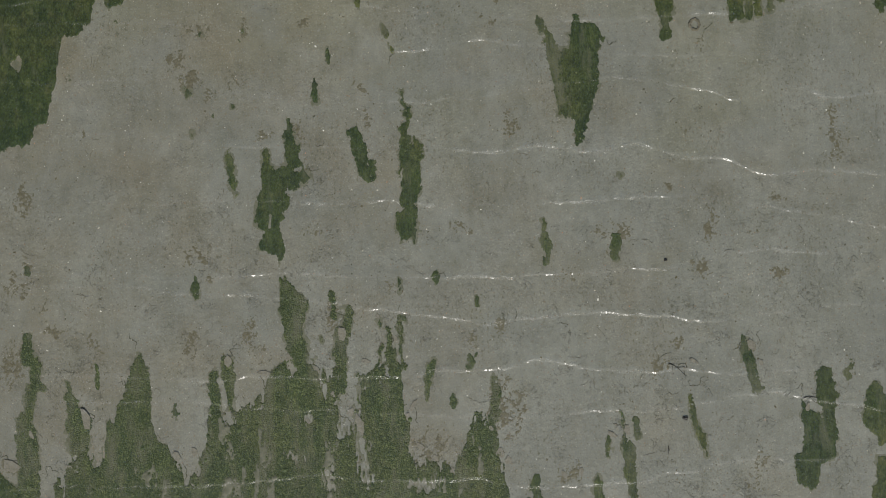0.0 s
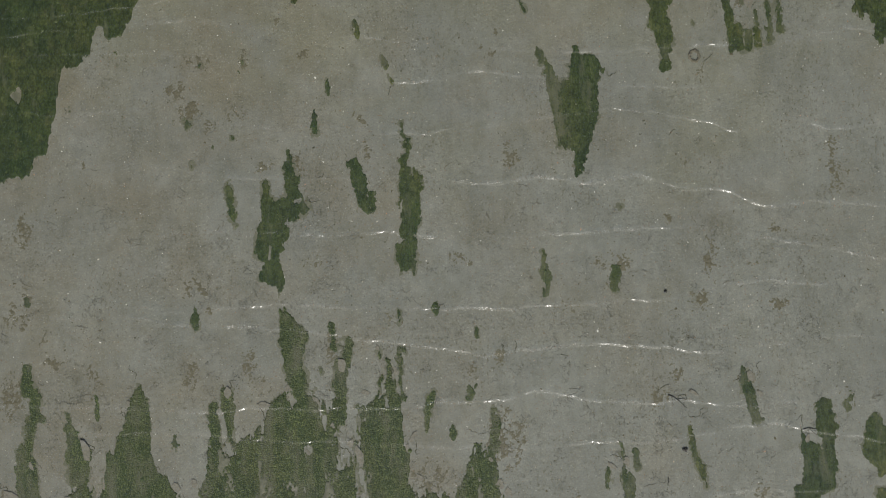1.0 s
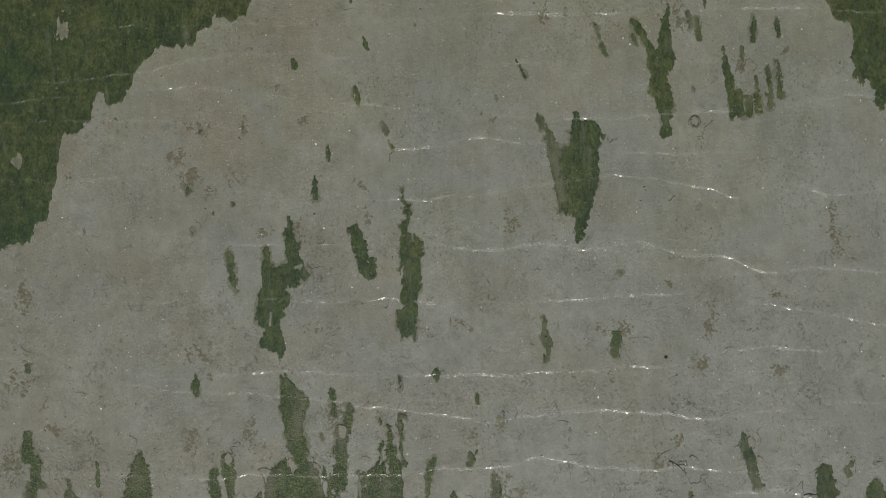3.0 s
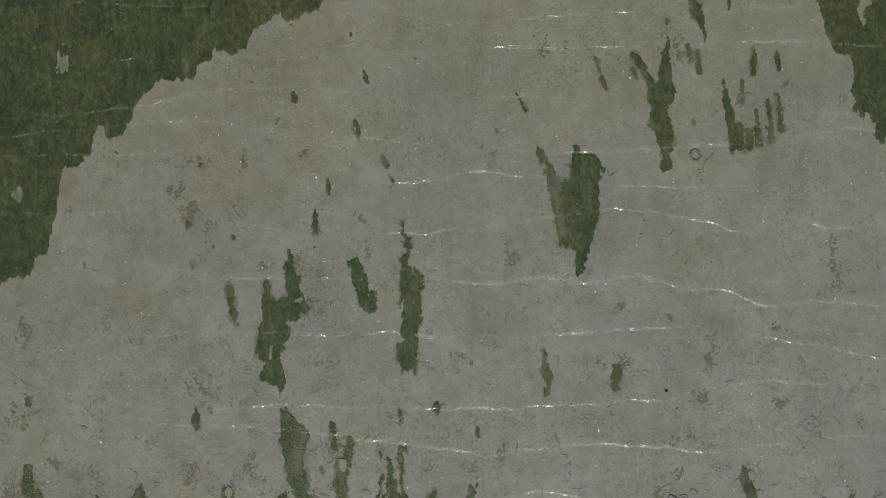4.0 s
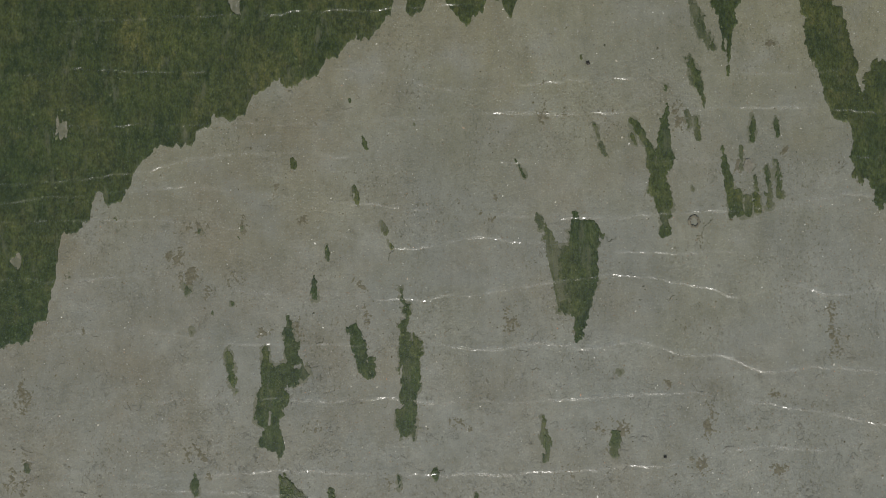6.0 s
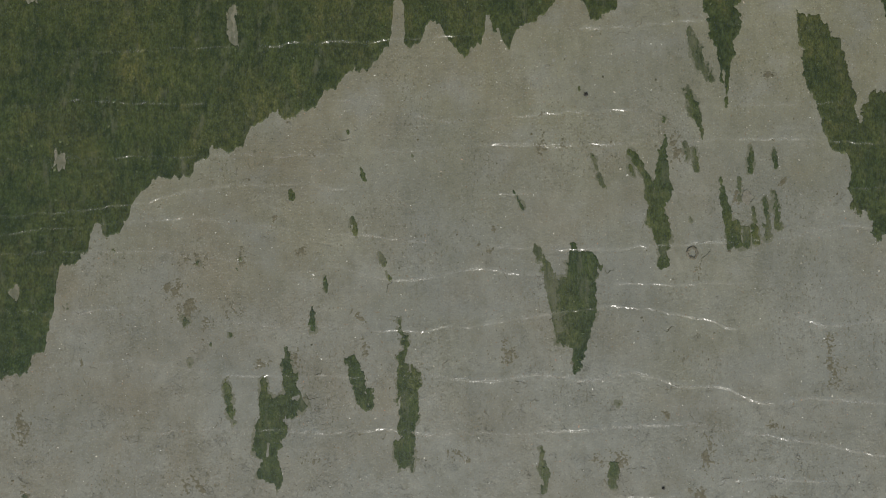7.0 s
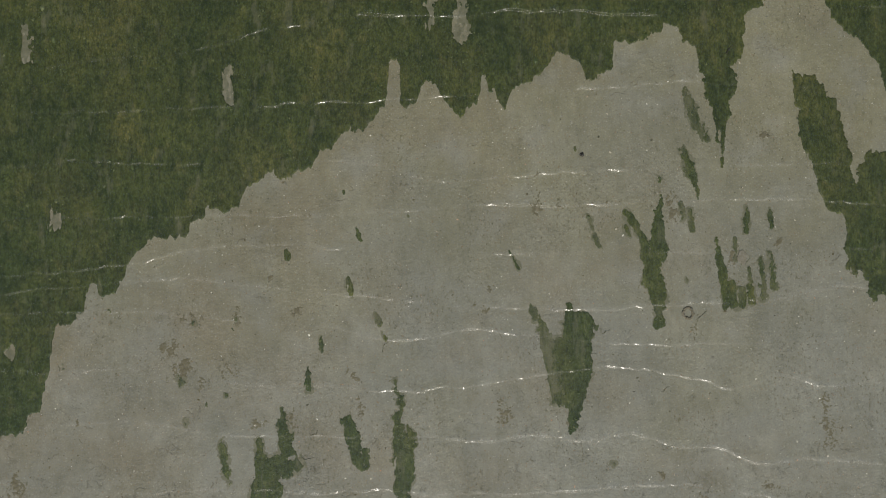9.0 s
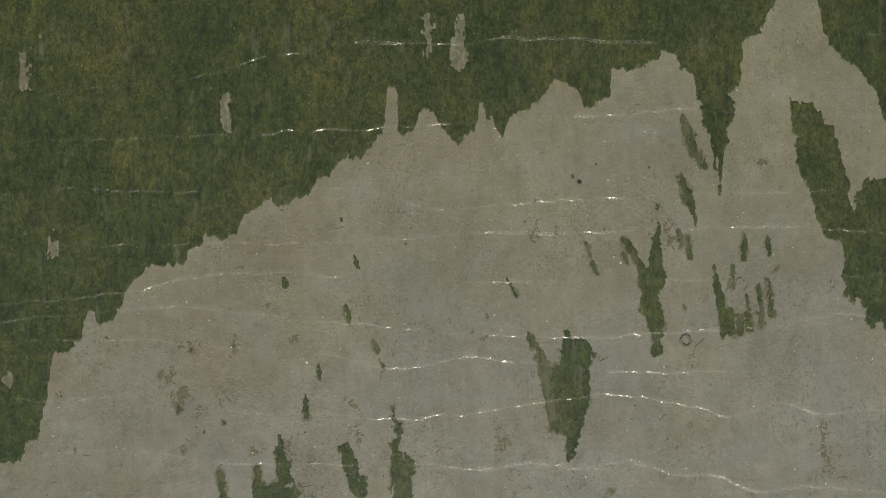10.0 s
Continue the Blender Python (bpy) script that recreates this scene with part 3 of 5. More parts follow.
wavelet([(-5.09, -0.68), (-4.57, -0.61), (-3.47, -0.53), (-2.49, -0.69), (-1.97, -0.71), (-0.03, -0.71), (0.43, -0.75), (1.08, -0.69), (1.66, -0.77), (2.25, -0.66), (2.7, -0.82), (3.28, -0.85), (3.67, -1.02), (4.26, -0.97), (5.09, -1.03)],
        [(-3.6, 1.22, 0.22), (-2.22, 0.34, 0.4), (0.44, 0.43, 0.75), (1.14, 0.32, 1.0), (1.89, 0.61, 0.9), (2.85, 0.34, 0.9), (3.84, 0.37, 0.55), (4.9, 0.24, 0.55)])
wavelet([(-5.09, 0.04), (-4.44, 0.01), (-3.53, 0.07), (-3.01, -0.07), (-1.91, -0.11), (-0.16, -0.19), (1.79, 0.08), (2.51, 0.07), (2.96, -0.05), (3.35, -0.16), (4.0, 0.01), (4.45, -0.12), (5.09, -0.09)],
        [(-4.31, 0.97, 0.22), (-2.33, 0.53, 0.36), (2.25, 0.57, 0.28), (3.16, 0.41, 0.5), (4.67, 0.52, 0.7)])
wavelet([(-5.09, 0.72), (-3.27, 0.72), (-1.06, 0.53), (-0.55, 0.38), (-0.16, 0.43), (0.43, 0.53), (1.01, 0.45), (2.7, 0.33), (5.09, 0.46)],
        [(-0.35, 0.32, 0.55), (0.27, 0.28, 0.5), (-1.03, 0.53, 0.22)])
wavelet([(-5.09, 0.92), (-3.27, 1.1), (-2.95, 1.11), (-1.19, 0.92), (0.36, 0.79), (1.08, 0.77), (1.99, 0.75), (2.57, 0.79), (3.22, 0.84), (4.0, 0.88), (4.65, 1.05), (5.09, 0.95)],
        [(-3.13, 0.22, 0.36), (0.82, 0.41, 0.25), (2.34, 0.37, 0.3), (3.03, 0.49, 0.65), (3.8, 0.41, 0.3), (4.45, 0.41, 0.55)])
wavelet([(-5.09, 1.14), (-4.51, 1.16), (-3.86, 1.24), (-3.4, 1.3), (-2.49, 1.51), (-1.71, 1.5), (-0.93, 1.45), (0.36, 1.37), (5.09, 1.47)],
        [(-4.05, 0.81, 0.34), (-1.62, 0.93, 0.25)])
wavelet([(-5.09, 1.79), (-0.93, 1.86), (0.62, 1.95), (1.14, 1.95), (1.92, 1.95), (2.7, 1.99), (3.48, 2.02), (4.19, 2.03), (5.09, 1.95)],
        [(1.06, 0.55, 0.95), (1.86, 0.24, 0.5), (2.7, 0.81, 0.22), (3.93, 0.65, 0.7), (4.8, 0.36, 0.4)])
wavelet([(-5.09, 2.38), (-4.31, 2.46), (-2.95, 2.42), (-1.45, 2.47), (-0.55, 2.41), (-0.29, 2.31), (0.1, 2.21), (0.88, 2.28), (1.14, 2.31), (5.09, 2.47)],
        [(-4.77, 0.41, 0.25), (-3.65, 0.99, 0.42), (-0.29, 0.32, 0.28), (0.14, 0.2, 0.4), (0.72, 0.53, 0.25)])
wavelet([(-4.6, 3.0), (-1.9, 3.1), (-0.9, 3.14), (0.2, 3.22), (1.7, 3.3), (2.5, 3.34), (3.1, 3.37), (4.5, 3.3)],
        [(-1.85, 0.3, 0.5), (-1.0, 0.5, 0.42), (0.2, 0.35, 0.4), (1.75, 0.18, 0.55), (2.6, 0.4, 0.5)])
wavelet([(-4.6, 3.48), (-3.9, 3.63), (-2.9, 3.68), (-2.19, 3.91), (-1.6, 4.04), (-0.83, 4.16), (-0.31, 4.13), (0.21, 4.13), (0.99, 4.19), (1.38, 4.19), (2.03, 4.15), (2.49, 4.16), (5.2, 4.23)],
        [(-2.12, 0.12, 0.45), (-1.64, 0.12, 0.5), (-0.6, 0.37, 0.8), (0.12, 0.32, 0.6), (0.89, 0.28, 0.9), (1.35, 0.2, 1.0), (2.05, 0.59, 0.85), (-3.9, 0.8, 0.28)])
wavelet([(-5, 4.9), (0, 5.0), (5, 4.85)],
        [(-1, 1.5, 0.5)])
LEVEL = 0.013


def crest_line(j, xs):
    """The y of a wavelet's crest at each x, with its small wiggles."""
    crest = np.array(WAVELETS[j][0])
    line = np.interp(xs, crest[:, 0], crest[:, 1])
    soft = np.convolve(np.pad(line, 12, mode='edge'), np.hanning(27)[1:-1] / np.hanning(27).sum(), mode='valid')
    row = 0 * xs + 3.7 * j
    return soft + 0.022 * rough_field(xs, row, 0.28, 1, 22) + 0.013 * rough_field(xs, row, 0.11, 1, 23) + 0.006 * rough_field(xs, row, 0.045, 1, 24)


def make_water_sheet():
    """One sheet whose rows follow the crests: steep towards the sun, drawn out behind."""
    half = 0.036
    steps = (-1.5, -1.0, -0.87, -0.74, -0.62, -0.5, -0.38, -0.26, -0.13, 0.0, 0.3, 0.8, 1.4, 2.2)
    edge = stretched(5.5, 0.5)
    xs = np.concatenate([edge[edge < -5.6], np.arange(-5.5, 5.5, 0.014), edge[edge > 5.6]])
    beyond = stretched(5.6, 0.5)
    rows_y = [np.full(xs.shape, v) for v in beyond[beyond < -5.5]]
    rows_z = [np.full(xs.shape, LEVEL) for v in rows_y]
    last = np.full(xs.shape, -5.45)
    for j, (crest, stretches) in enumerate(WAVELETS):
        line = np.maximum(crest_line(j, xs), last + 0.14)
        last = line
        row = 0 * xs + j
        swell = 0.13 + 0.20 * np.clip(0.5 + 1.3 * rough_field(xs, row, 0.8, 1, 33), 0, 1)
        for mid, reach, tall in stretches:
            swell = np.maximum(swell, tall * np.clip(1.5 * (1 - (np.abs(xs - mid) / reach) ** 2), 0, 1))
        chop = 0.80 + 0.36 * rough_field(xs, row, 0.21, 1, 31) + 0.50 * rough_field(xs, row, 0.085, 1, 32)
        tall = 0.034 * swell * np.clip(chop, 0.15, 1.3)
        for s in steps:
            rise = math.sin(math.pi / 2 * max(0.0, 1 + s)) ** 2 if s < 0 else math.exp(-(s / 1.1) ** 2)
            rows_y.append(line + s * half)
            rows_z.append(LEVEL + tall * rise)
    rows_y += [np.full(xs.shape, v) for v in beyond[beyond > 5.5]]
    rows_z += [np.full(xs.shape, LEVEL) for v in beyond[beyond > 5.5]]
    y = np.array(rows_y)
    ob = grid_mesh("water", np.tile(xs, (len(y), 1)), y, np.array(rows_z), water_material)
    ob.visible_shadow = False
    return tagged(ob, "thin clear sheet of water with small wavelets", "water", kind="structure")


make_water_sheet()

# ---- algae ----
algae_mat('broad dark green algae mat with ragged fringe under shallow water', 'above',
          [-6.935, -5.895, -5.375, -4.986, -4.758, -4.693, -4.53, -4.478, -4.426, -4.413, -4.348, -4.218, -4.121, -4.03, -4.01, -3.946, -3.88, -3.685, -3.568, -3.478, -3.361, -3.295, -2.873, -2.841, -2.684, -2.645, -2.607, -2.418, -2.242, -2.191, -2.028, -1.944, -1.865, -1.787, -1.67, -1.579, -1.423, -1.345, -1.183, -1.085, -0.851, -0.793, -0.728, -0.643, -0.566, -0.539, -0.435, -0.396, -0.331, -0.227, -0.175, -0.065, 0.019, 0.071, 0.136, 0.195, 0.279, 0.344, 0.487, 0.526, 0.579, 0.617, 0.682, 0.773, 0.838, 0.897, 1.092, 1.254, 1.319, 1.417, 1.514, 1.657, 1.71, 1.937, 2.034, 2.06, 2.294, 2.425, 2.49, 2.593, 2.619, 2.762, 2.847, 2.977, 3.107],
          [-1.099, -1.02, -0.871, -0.76, -0.676, -0.513, -0.448, -0.156, 0.071, 0.364, 0.559, 0.539, 0.643, 0.721, 1.008, 1.008, 0.903, 0.91, 1.111, 1.339, 1.436, 1.567, 1.567, 1.729, 1.761, 1.924, 1.891, 1.859, 1.944, 2.139, 2.184, 2.333, 2.333, 2.204, 2.204, 2.346, 2.346, 2.554, 2.619, 2.762, 2.788, 2.866, 2.918, 3.061, 3.048, 3.581, 3.595, 3.094, 3.075, 3.094, 3.289, 3.406, 3.289, 3.139, 3.094, 2.996, 2.931, 3.075, 3.139, 3.419, 3.419, 3.192, 3.269, 2.996, 3.113, 3.308, 3.334, 3.503, 3.646, 3.712, 3.659, 3.549, 3.373, 3.419, 3.529, 3.789, 3.841, 3.893, 3.932, 3.919, 4.037, 4.004, 3.809, 3.744, 3.516],
          add=[(3.042, 3.776, 0.091, 3.237, 3.321, 0.143), (3.256, 3.386, 0.208, 3.269, 3.061, 0.13), (3.269, 3.029, 0.104, 3.289, 2.671, 0.058), (3.289, 2.671, 0.052, 3.302, 2.392, 0.019), (3.217, 4.231, 0.325, 3.302, 3.776, 0.273), (3.01, 4.752, 0.52, 3.464, 4.426, 0.325), (3.529, 5.011, 0.403, 3.595, 4.556, 0.208), (3.90, 5.10, 0.36, 3.55, 4.20, 0.08)],
          bare=[(-4.388, 1.827, 0.033, -4.361, 1.729, 0.039), (-4.894, 0.254, 0.026, -4.894, 0.214, 0.033), (-0.078, 4.426, 0.033, -0.065, 4.004, 0.026), (0.331, 4.361, 0.045, 0.292, 3.906, 0.065), (-4.725, 3.971, 0.039, -4.712, 3.614, 0.039), (-2.398, 3.484, 0.026, -2.353, 3.127, 0.039)], broken=0.0)
algae_mat('broad dark green algae mat with ragged fringe by bare mud', 'above',
          [4.374, 4.452, 4.569, 4.764, 4.927, 5.076, 5.167, 5.284, 5.675, 6.194, 7.104],
          [4.686, 4.361, 4.037, 3.906, 3.763, 3.549, 3.224, 3.061, 2.931, 2.801, 2.671],
          add=[],
          bare=[], broken=0.0)
algae_mat('long dark green algae mat across wet mud', 'blades',
          [],
          [],
          add=[(4.127, 3.438, 0.058, 4.374, 2.736, 0.169), (4.309, 3.386, 0.091, 4.569, 2.671, 0.182), (4.374, 2.736, 0.182, 4.622, 2.022, 0.156), (4.556, 3.127, 0.078, 4.699, 2.476, 0.091), (4.622, 2.476, 0.143, 4.829, 1.761, 0.143), (4.764, 2.022, 0.156, 5.057, 1.371, 0.26), (4.959, 2.411, 0.058, 4.894, 1.891, 0.091), (5.154, 2.476, 0.13, 5.22, 1.501, 0.325), (4.894, 1.501, 0.208, 5.154, 1.111, 0.208), (4.797, 1.242, 0.065, 4.842, 1.144, 0.039), (5.024, 0.981, 0.104, 5.057, 0.851, 0.033), (5.284, 1.696, 0.26, 5.414, 0.981, 0.26), (4.93, 2.38, 0.10, 5.05, 2.0, 0.2), (5.0, 2.47, 0.10, 5.06, 2.28, 0.16), (5.15, 2.35, 0.12, 5.2, 1.9, 0.2)],
          bare=[], broken=0.0)
algae_mat('broad granular green algae mat with long fingers', 'below',
          [-4.491, -4.459, -4.374, -4.244, -4.114, -3.946, -3.88, -3.854, -3.776, -3.698, -3.627, -3.607, -3.529, -3.464, -3.412, -3.361, -3.334, -3.269, -3.139, -3.061, -2.996, -2.944, -2.866, -2.814, -2.71, -2.684, -2.49, -2.294, -2.132, -2.034, -1.969, -1.872, -1.742, -1.579, -1.501, -1.41, -1.352, -1.209, -1.059, -0.929, -0.851, -0.669, -0.539, -0.455, -0.448, -0.384, -0.435, -0.357, -0.214, -0.052, 0.111, 0.24, 0.305, 0.37, 0.448, 0.513, 0.579, 0.656, 0.709, 0.773],
          [-4.901, -4.641, -4.452, -4.271, -4.218, -4.225, -4.121, -3.893, -3.796, -3.646, -3.503, -3.341, -3.192, -3.178, -3.373, -3.568, -3.861, -4.088, -4.167, -4.296, -4.413, -4.622, -4.446, -4.296, -4.186, -3.796, -3.712, -3.712, -3.568, -3.503, -3.276, -3.178, -3.127, -3.178, -3.244, -3.276, -3.276, -3.244, -3.276, -3.308, -3.276, -3.178, -3.178, -3.244, -3.568, -3.796, -4.023, -4.218, -4.284, -4.316, -4.316, -4.218, -3.958, -3.796, -3.712, -3.796, -3.796, -4.023, -4.348, -4.739],
          add=[(-1.839, -2.268, 0.065, -1.722, -2.528, 0.143), (-1.722, -2.528, 0.156, -1.71, -2.853, 0.156), (-1.696, -2.853, 0.143, -1.644, -3.113, 0.117), (-0.604, -2.821, 0.052, -0.604, -3.178, 0.084), (-0.474, -2.691, 0.045, -0.468, -3.244, 0.045), (-0.702, -3.016, 0.033, -0.747, -3.244, 0.039), (-1.482, -3.178, 0.033, -1.45, -3.341, 0.039), (0.604, -3.361, 0.045, 0.604, -3.829, 0.078), (-3.581, -3.244, 0.026, -3.464, -3.568, 0.091), (-3.49, -3.127, 0.039, -3.49, -3.308, 0.052), (-5.09, -4.543, 0.091, -4.959, -4.869, 0.195), (-3.49, -3.20, 0.085, -3.49, -3.55, 0.18)],
          bare=[(-1.287, -3.081, 0.058, -1.333, -3.555, 0.026), (-1.073, -3.178, 0.058, -1.066, -3.503, 0.111), (-1.066, -3.503, 0.117, -1.085, -3.763, 0.111), (-1.085, -3.796, 0.065, -1.157, -3.971, 0.039), (-1.008, -3.861, 0.058, -0.91, -4.218, 0.052), (-0.91, -4.218, 0.052, -0.864, -4.543, 0.039), (-0.357, -4.582, 0.026, -0.201, -4.608, 0.058), (-1.761, -4.238, 0.019, -1.657, -4.296, 0.026), (-1.54, -3.861, 0.013, -1.567, -3.932, 0.019), (-1.3, -4.426, 0.013, -1.287, -4.595, 0.019), (-3.919, -4.154, 0.019, -3.984, -4.316, 0.033)], broken=0.3, dusted=[(-2.457, -3.861, 0.143, -2.392, -4.739, 0.195), (-2.034, -4.023, 0.117, -2.034, -4.739, 0.169), (-1.254, -4.088, 0.078, -1.352, -4.739, 0.13), (-0.149, -4.413, 0.195, 0.111, -4.608, 0.163), (-0.604, -3.568, 0.039, -0.539, -4.218, 0.052), (-3.464, -4.413, 0.13, -3.139, -4.673, 0.13), (0.403, -4.023, 0.052, 0.435, -4.543, 0.078)])
algae_patch('dark green algae patch with ragged edges on wet mud', 1.0, [(1.631, 0.552, 0.169, 1.625, 0.006, 0.182), (1.625, 0.006, 0.182, 1.579, -0.643, 0.026), (1.521, 0.799, 0.026, 1.534, 0.624, 0.058), (1.469, 0.267, 0.143, 1.508, -0.24, 0.156), (1.423, 0.384, 0.058, 1.43, 0.201, 0.091), (1.742, 0.624, 0.045, 1.768, 0.448, 0.039), (1.82, 0.579, 0.019, 1.846, 0.539, 0.019)])
algae_patch('thin olive algae film beside a dense patch', 0.69, [(1.319, 0.299, 0.085, 1.41, -0.254, 0.085), (1.125, 0.754, 0.033, 1.242, 0.461, 0.045), (1.242, 0.461, 0.048, 1.306, 0.267, 0.075)])
algae_patch('dark green algae patch with ragged edges on wet mud', 1.0, [(2.184, 1.878, 0.026, 2.379, 1.567, 0.052), (2.561, 1.827, 0.052, 2.561, 1.371, 0.104), (2.379, 1.567, 0.045, 2.457, 1.242, 0.071), (2.496, 1.339, 0.104, 2.476, 1.059, 0.104), (2.548, 1.079, 0.097, 2.567, 0.559, 0.052), (2.593, 2.054, 0.013, 2.58, 1.891, 0.026)])
algae_patch('narrow dark green algae streak drawn out over wet mud', 1.0, [(3.23, 1.567, 0.013, 3.25, 1.359, 0.033), (3.25, 1.359, 0.033, 3.302, 1.163, 0.045), (3.302, 1.163, 0.045, 3.341, 0.773, 0.039)])
algae_patch('combed green algae patch torn into thin streaks', 0.8, [(3.40, 1.02, 0.05, 3.42, 0.80, 0.055), (3.51, 0.97, 0.05, 3.52, 0.80, 0.045), (3.62, 0.98, 0.045, 3.63, 0.83, 0.04)], bare=[(3.475, 1.0, 0.006, 3.475, 0.85, 0.004), (3.57, 1.0, 0.007, 3.575, 0.84, 0.005)])
algae_patch('thin broken olive algae film on wet mud', 0.64, [(3.74, 1.30, 0.03, 3.77, 0.90, 0.05), (3.85, 1.40, 0.035, 3.885, 1.0, 0.05), (3.44, 1.55, 0.025, 3.46, 1.30, 0.035), (3.60, 1.20, 0.02, 3.62, 1.05, 0.03)])
algae_patch('small dark green algae tuft lying on wet mud', 1.0, [(3.575, 1.891, 0.033, 3.568, 1.631, 0.039)])
algae_patch('small dark green algae tuft lying on wet mud', 1.0, [(3.848, 1.872, 0.026, 3.861, 1.683, 0.039)])
algae_patch('thin broken olive algae film on wet mud', 0.66, [(2.834, 2.574, 0.052, 2.931, 2.314, 0.065), (2.931, 2.314, 0.058, 3.029, 2.022, 0.026)])
algae_patch('thin broken olive algae film on wet mud', 0.66, [(2.866, 3.256, 0.039, 2.964, 2.996, 0.065), (2.964, 2.958, 0.058, 3.107, 2.684, 0.039)])
algae_patch('thin broken olive algae film on wet mud', 0.6, [(2.821, 1.956, 0.033, 2.847, 1.794, 0.033), (2.912, 1.891, 0.033, 2.951, 1.664, 0.039), (2.184, 1.696, 0.026, 2.216, 1.599, 0.026)])
algae_patch('small dark green algae tuft lying on wet mud', 1.0, [(2.574, 2.268, 0.023, 2.58, 2.191, 0.023)])
algae_patch('thin broken olive algae film on wet mud', 0.6, [(1.742, 1.839, 0.039, 1.807, 1.631, 0.039), (1.807, 1.631, 0.033, 1.891, 1.436, 0.026)])
algae_patch('narrow dark green algae streak drawn out over wet mud', 0.8, [(0.838, 1.45, 0.016, 0.949, 1.209, 0.023)])
algae_patch('small dark green algae tuft lying on wet mud', 0.9, [(-0.91, 1.664, 0.019, -0.871, 1.547, 0.039)])
algae_patch('small dark green algae tuft lying on wet mud', 0.9, [(-1.716, 1.41, 0.026, -1.703, 1.333, 0.033)])
algae_patch('thin broken olive algae film on wet mud', 0.6, [(-1.008, 1.099, 0.039, -0.975, 0.897, 0.045)])
algae_patch('thin broken olive algae film on wet mud', 0.65, [(-0.682, 0.689, 0.026, -0.637, 0.526, 0.039), (-0.624, 0.494, 0.026, -0.572, 0.364, 0.019)])
algae_patch('small dark green algae tuft lying on wet mud', 1.0, [(-1.319, 0.422, 0.026, -1.313, 0.254, 0.029)])
algae_patch('small dark green algae tuft lying on wet mud', 1.0, [(-1.476, 0.071, 0.026, -1.456, -0.189, 0.045)])
algae_patch('dark green algae patch with ragged edges on wet mud', 1.0, [(-1.001, -0.546, 0.071, -0.929, -0.838, 0.084), (-0.929, -0.838, 0.078, -0.871, -1.046, 0.058), (-0.819, -0.884, 0.039, -0.786, -1.046, 0.033)])
algae_patch('dark green algae patch with ragged edges on wet mud', 1.0, [(-0.474, -0.033, 0.013, -0.455, -0.175, 0.019), (-0.455, -0.175, 0.016, -0.403, -0.267, 0.019), (-0.442, -0.319, 0.026, -0.396, -0.267, 0.019), (-0.403, -0.279, 0.016, -0.403, -0.435, 0.019), (-0.442, -0.461, 0.039, -0.435, -0.721, 0.058), (-0.344, -0.617, 0.026, -0.331, -0.773, 0.052), (-0.273, -0.682, 0.019, -0.279, -0.838, 0.052), (-0.37, -0.806, 0.117, -0.37, -1.033, 0.123), (-0.364, -1.033, 0.123, -0.384, -1.306, 0.097), (-0.364, -1.384, 0.052, -0.377, -1.45, 0.045), (-0.435, -1.521, 0.078, -0.422, -1.683, 0.091), (-0.331, -1.423, 0.026, -0.305, -1.761, 0.026), (-0.448, -1.735, 0.039, -0.474, -1.787, 0.019), (-0.403, -1.683, 0.045, -0.319, -1.787, 0.033)], bare=[(-0.455, -0.994, 0.026, -0.468, -1.073, 0.019), (-0.507, -1.293, 0.013, -0.526, -1.423, 0.033), (-0.364, -1.761, 0.019, -0.357, -1.827, 0.033), (-0.357, -0.513, 0.013, -0.351, -0.676, 0.019)])
algae_patch('dark green algae patch with ragged edges on wet mud', 1.0, [(-1.761, -0.396, 0.026, -1.774, -0.513, 0.045), (-1.761, -0.513, 0.052, -1.729, -0.773, 0.071), (-1.716, -0.741, 0.071, -1.69, -1.008, 0.084), (-1.664, -0.903, 0.065, -1.579, -1.059, 0.058), (-1.735, -1.033, 0.084, -1.703, -1.163, 0.045), (-2.028, -0.786, 0.033, -2.015, -1.008, 0.058), (-1.989, -0.994, 0.078, -1.95, -1.228, 0.117), (-1.846, -1.033, 0.091, -1.911, -1.293, 0.111), (-1.976, -1.326, 0.156, -1.989, -1.476, 0.156), (-2.093, -1.527, 0.058, -1.989, -1.618, 0.13), (-2.015, -1.683, 0.071, -1.917, -1.852, 0.097), (-2.087, -1.839, 0.033, -2.002, -1.827, 0.058), (-1.911, -1.735, 0.084, -1.885, -1.891, 0.071), (-1.898, -1.911, 0.045, -1.852, -2.022, 0.013), (-1.813, -1.293, 0.045, -1.807, -1.371, 0.033)], bare=[(-1.95, -0.773, 0.019, -1.898, -0.916, 0.036), (-1.807, -0.851, 0.026, -1.8, -0.916, 0.033), (-1.71, -0.585, 0.019, -1.67, -0.669, 0.026), (-1.644, -0.786, 0.019, -1.527, -1.046, 0.023), (-1.703, -0.994, 0.023, -1.644, -0.936, 0.029), (-1.969, -1.514, 0.019, -1.982, -1.618, 0.026), (-2.099, -1.683, 0.026, -2.054, -1.71, 0.019), (-1.807, -1.436, 0.019, -1.794, -1.618, 0.026)])
algae_patch('thin broken olive algae film on wet mud', 0.66, [(-2.463, -0.773, 0.033, -2.438, -1.033, 0.058), (-2.438, -1.033, 0.052, -2.359, -1.254, 0.019)])
algae_patch('thin broken olive algae film on wet mud', 0.6, [(-2.853, -2.191, 0.019, -2.834, -2.431, 0.052)])
algae_patch('thin broken olive algae film on wet mud', 0.62, [(1.163, -1.573, 0.019, 1.183, -1.8, 0.071), (1.19, -1.813, 0.071, 1.196, -2.047, 0.013)])
algae_patch('thin broken olive algae film on wet mud', 0.45, [(2.008, -1.761, 0.058, 1.989, -1.93, 0.078)])
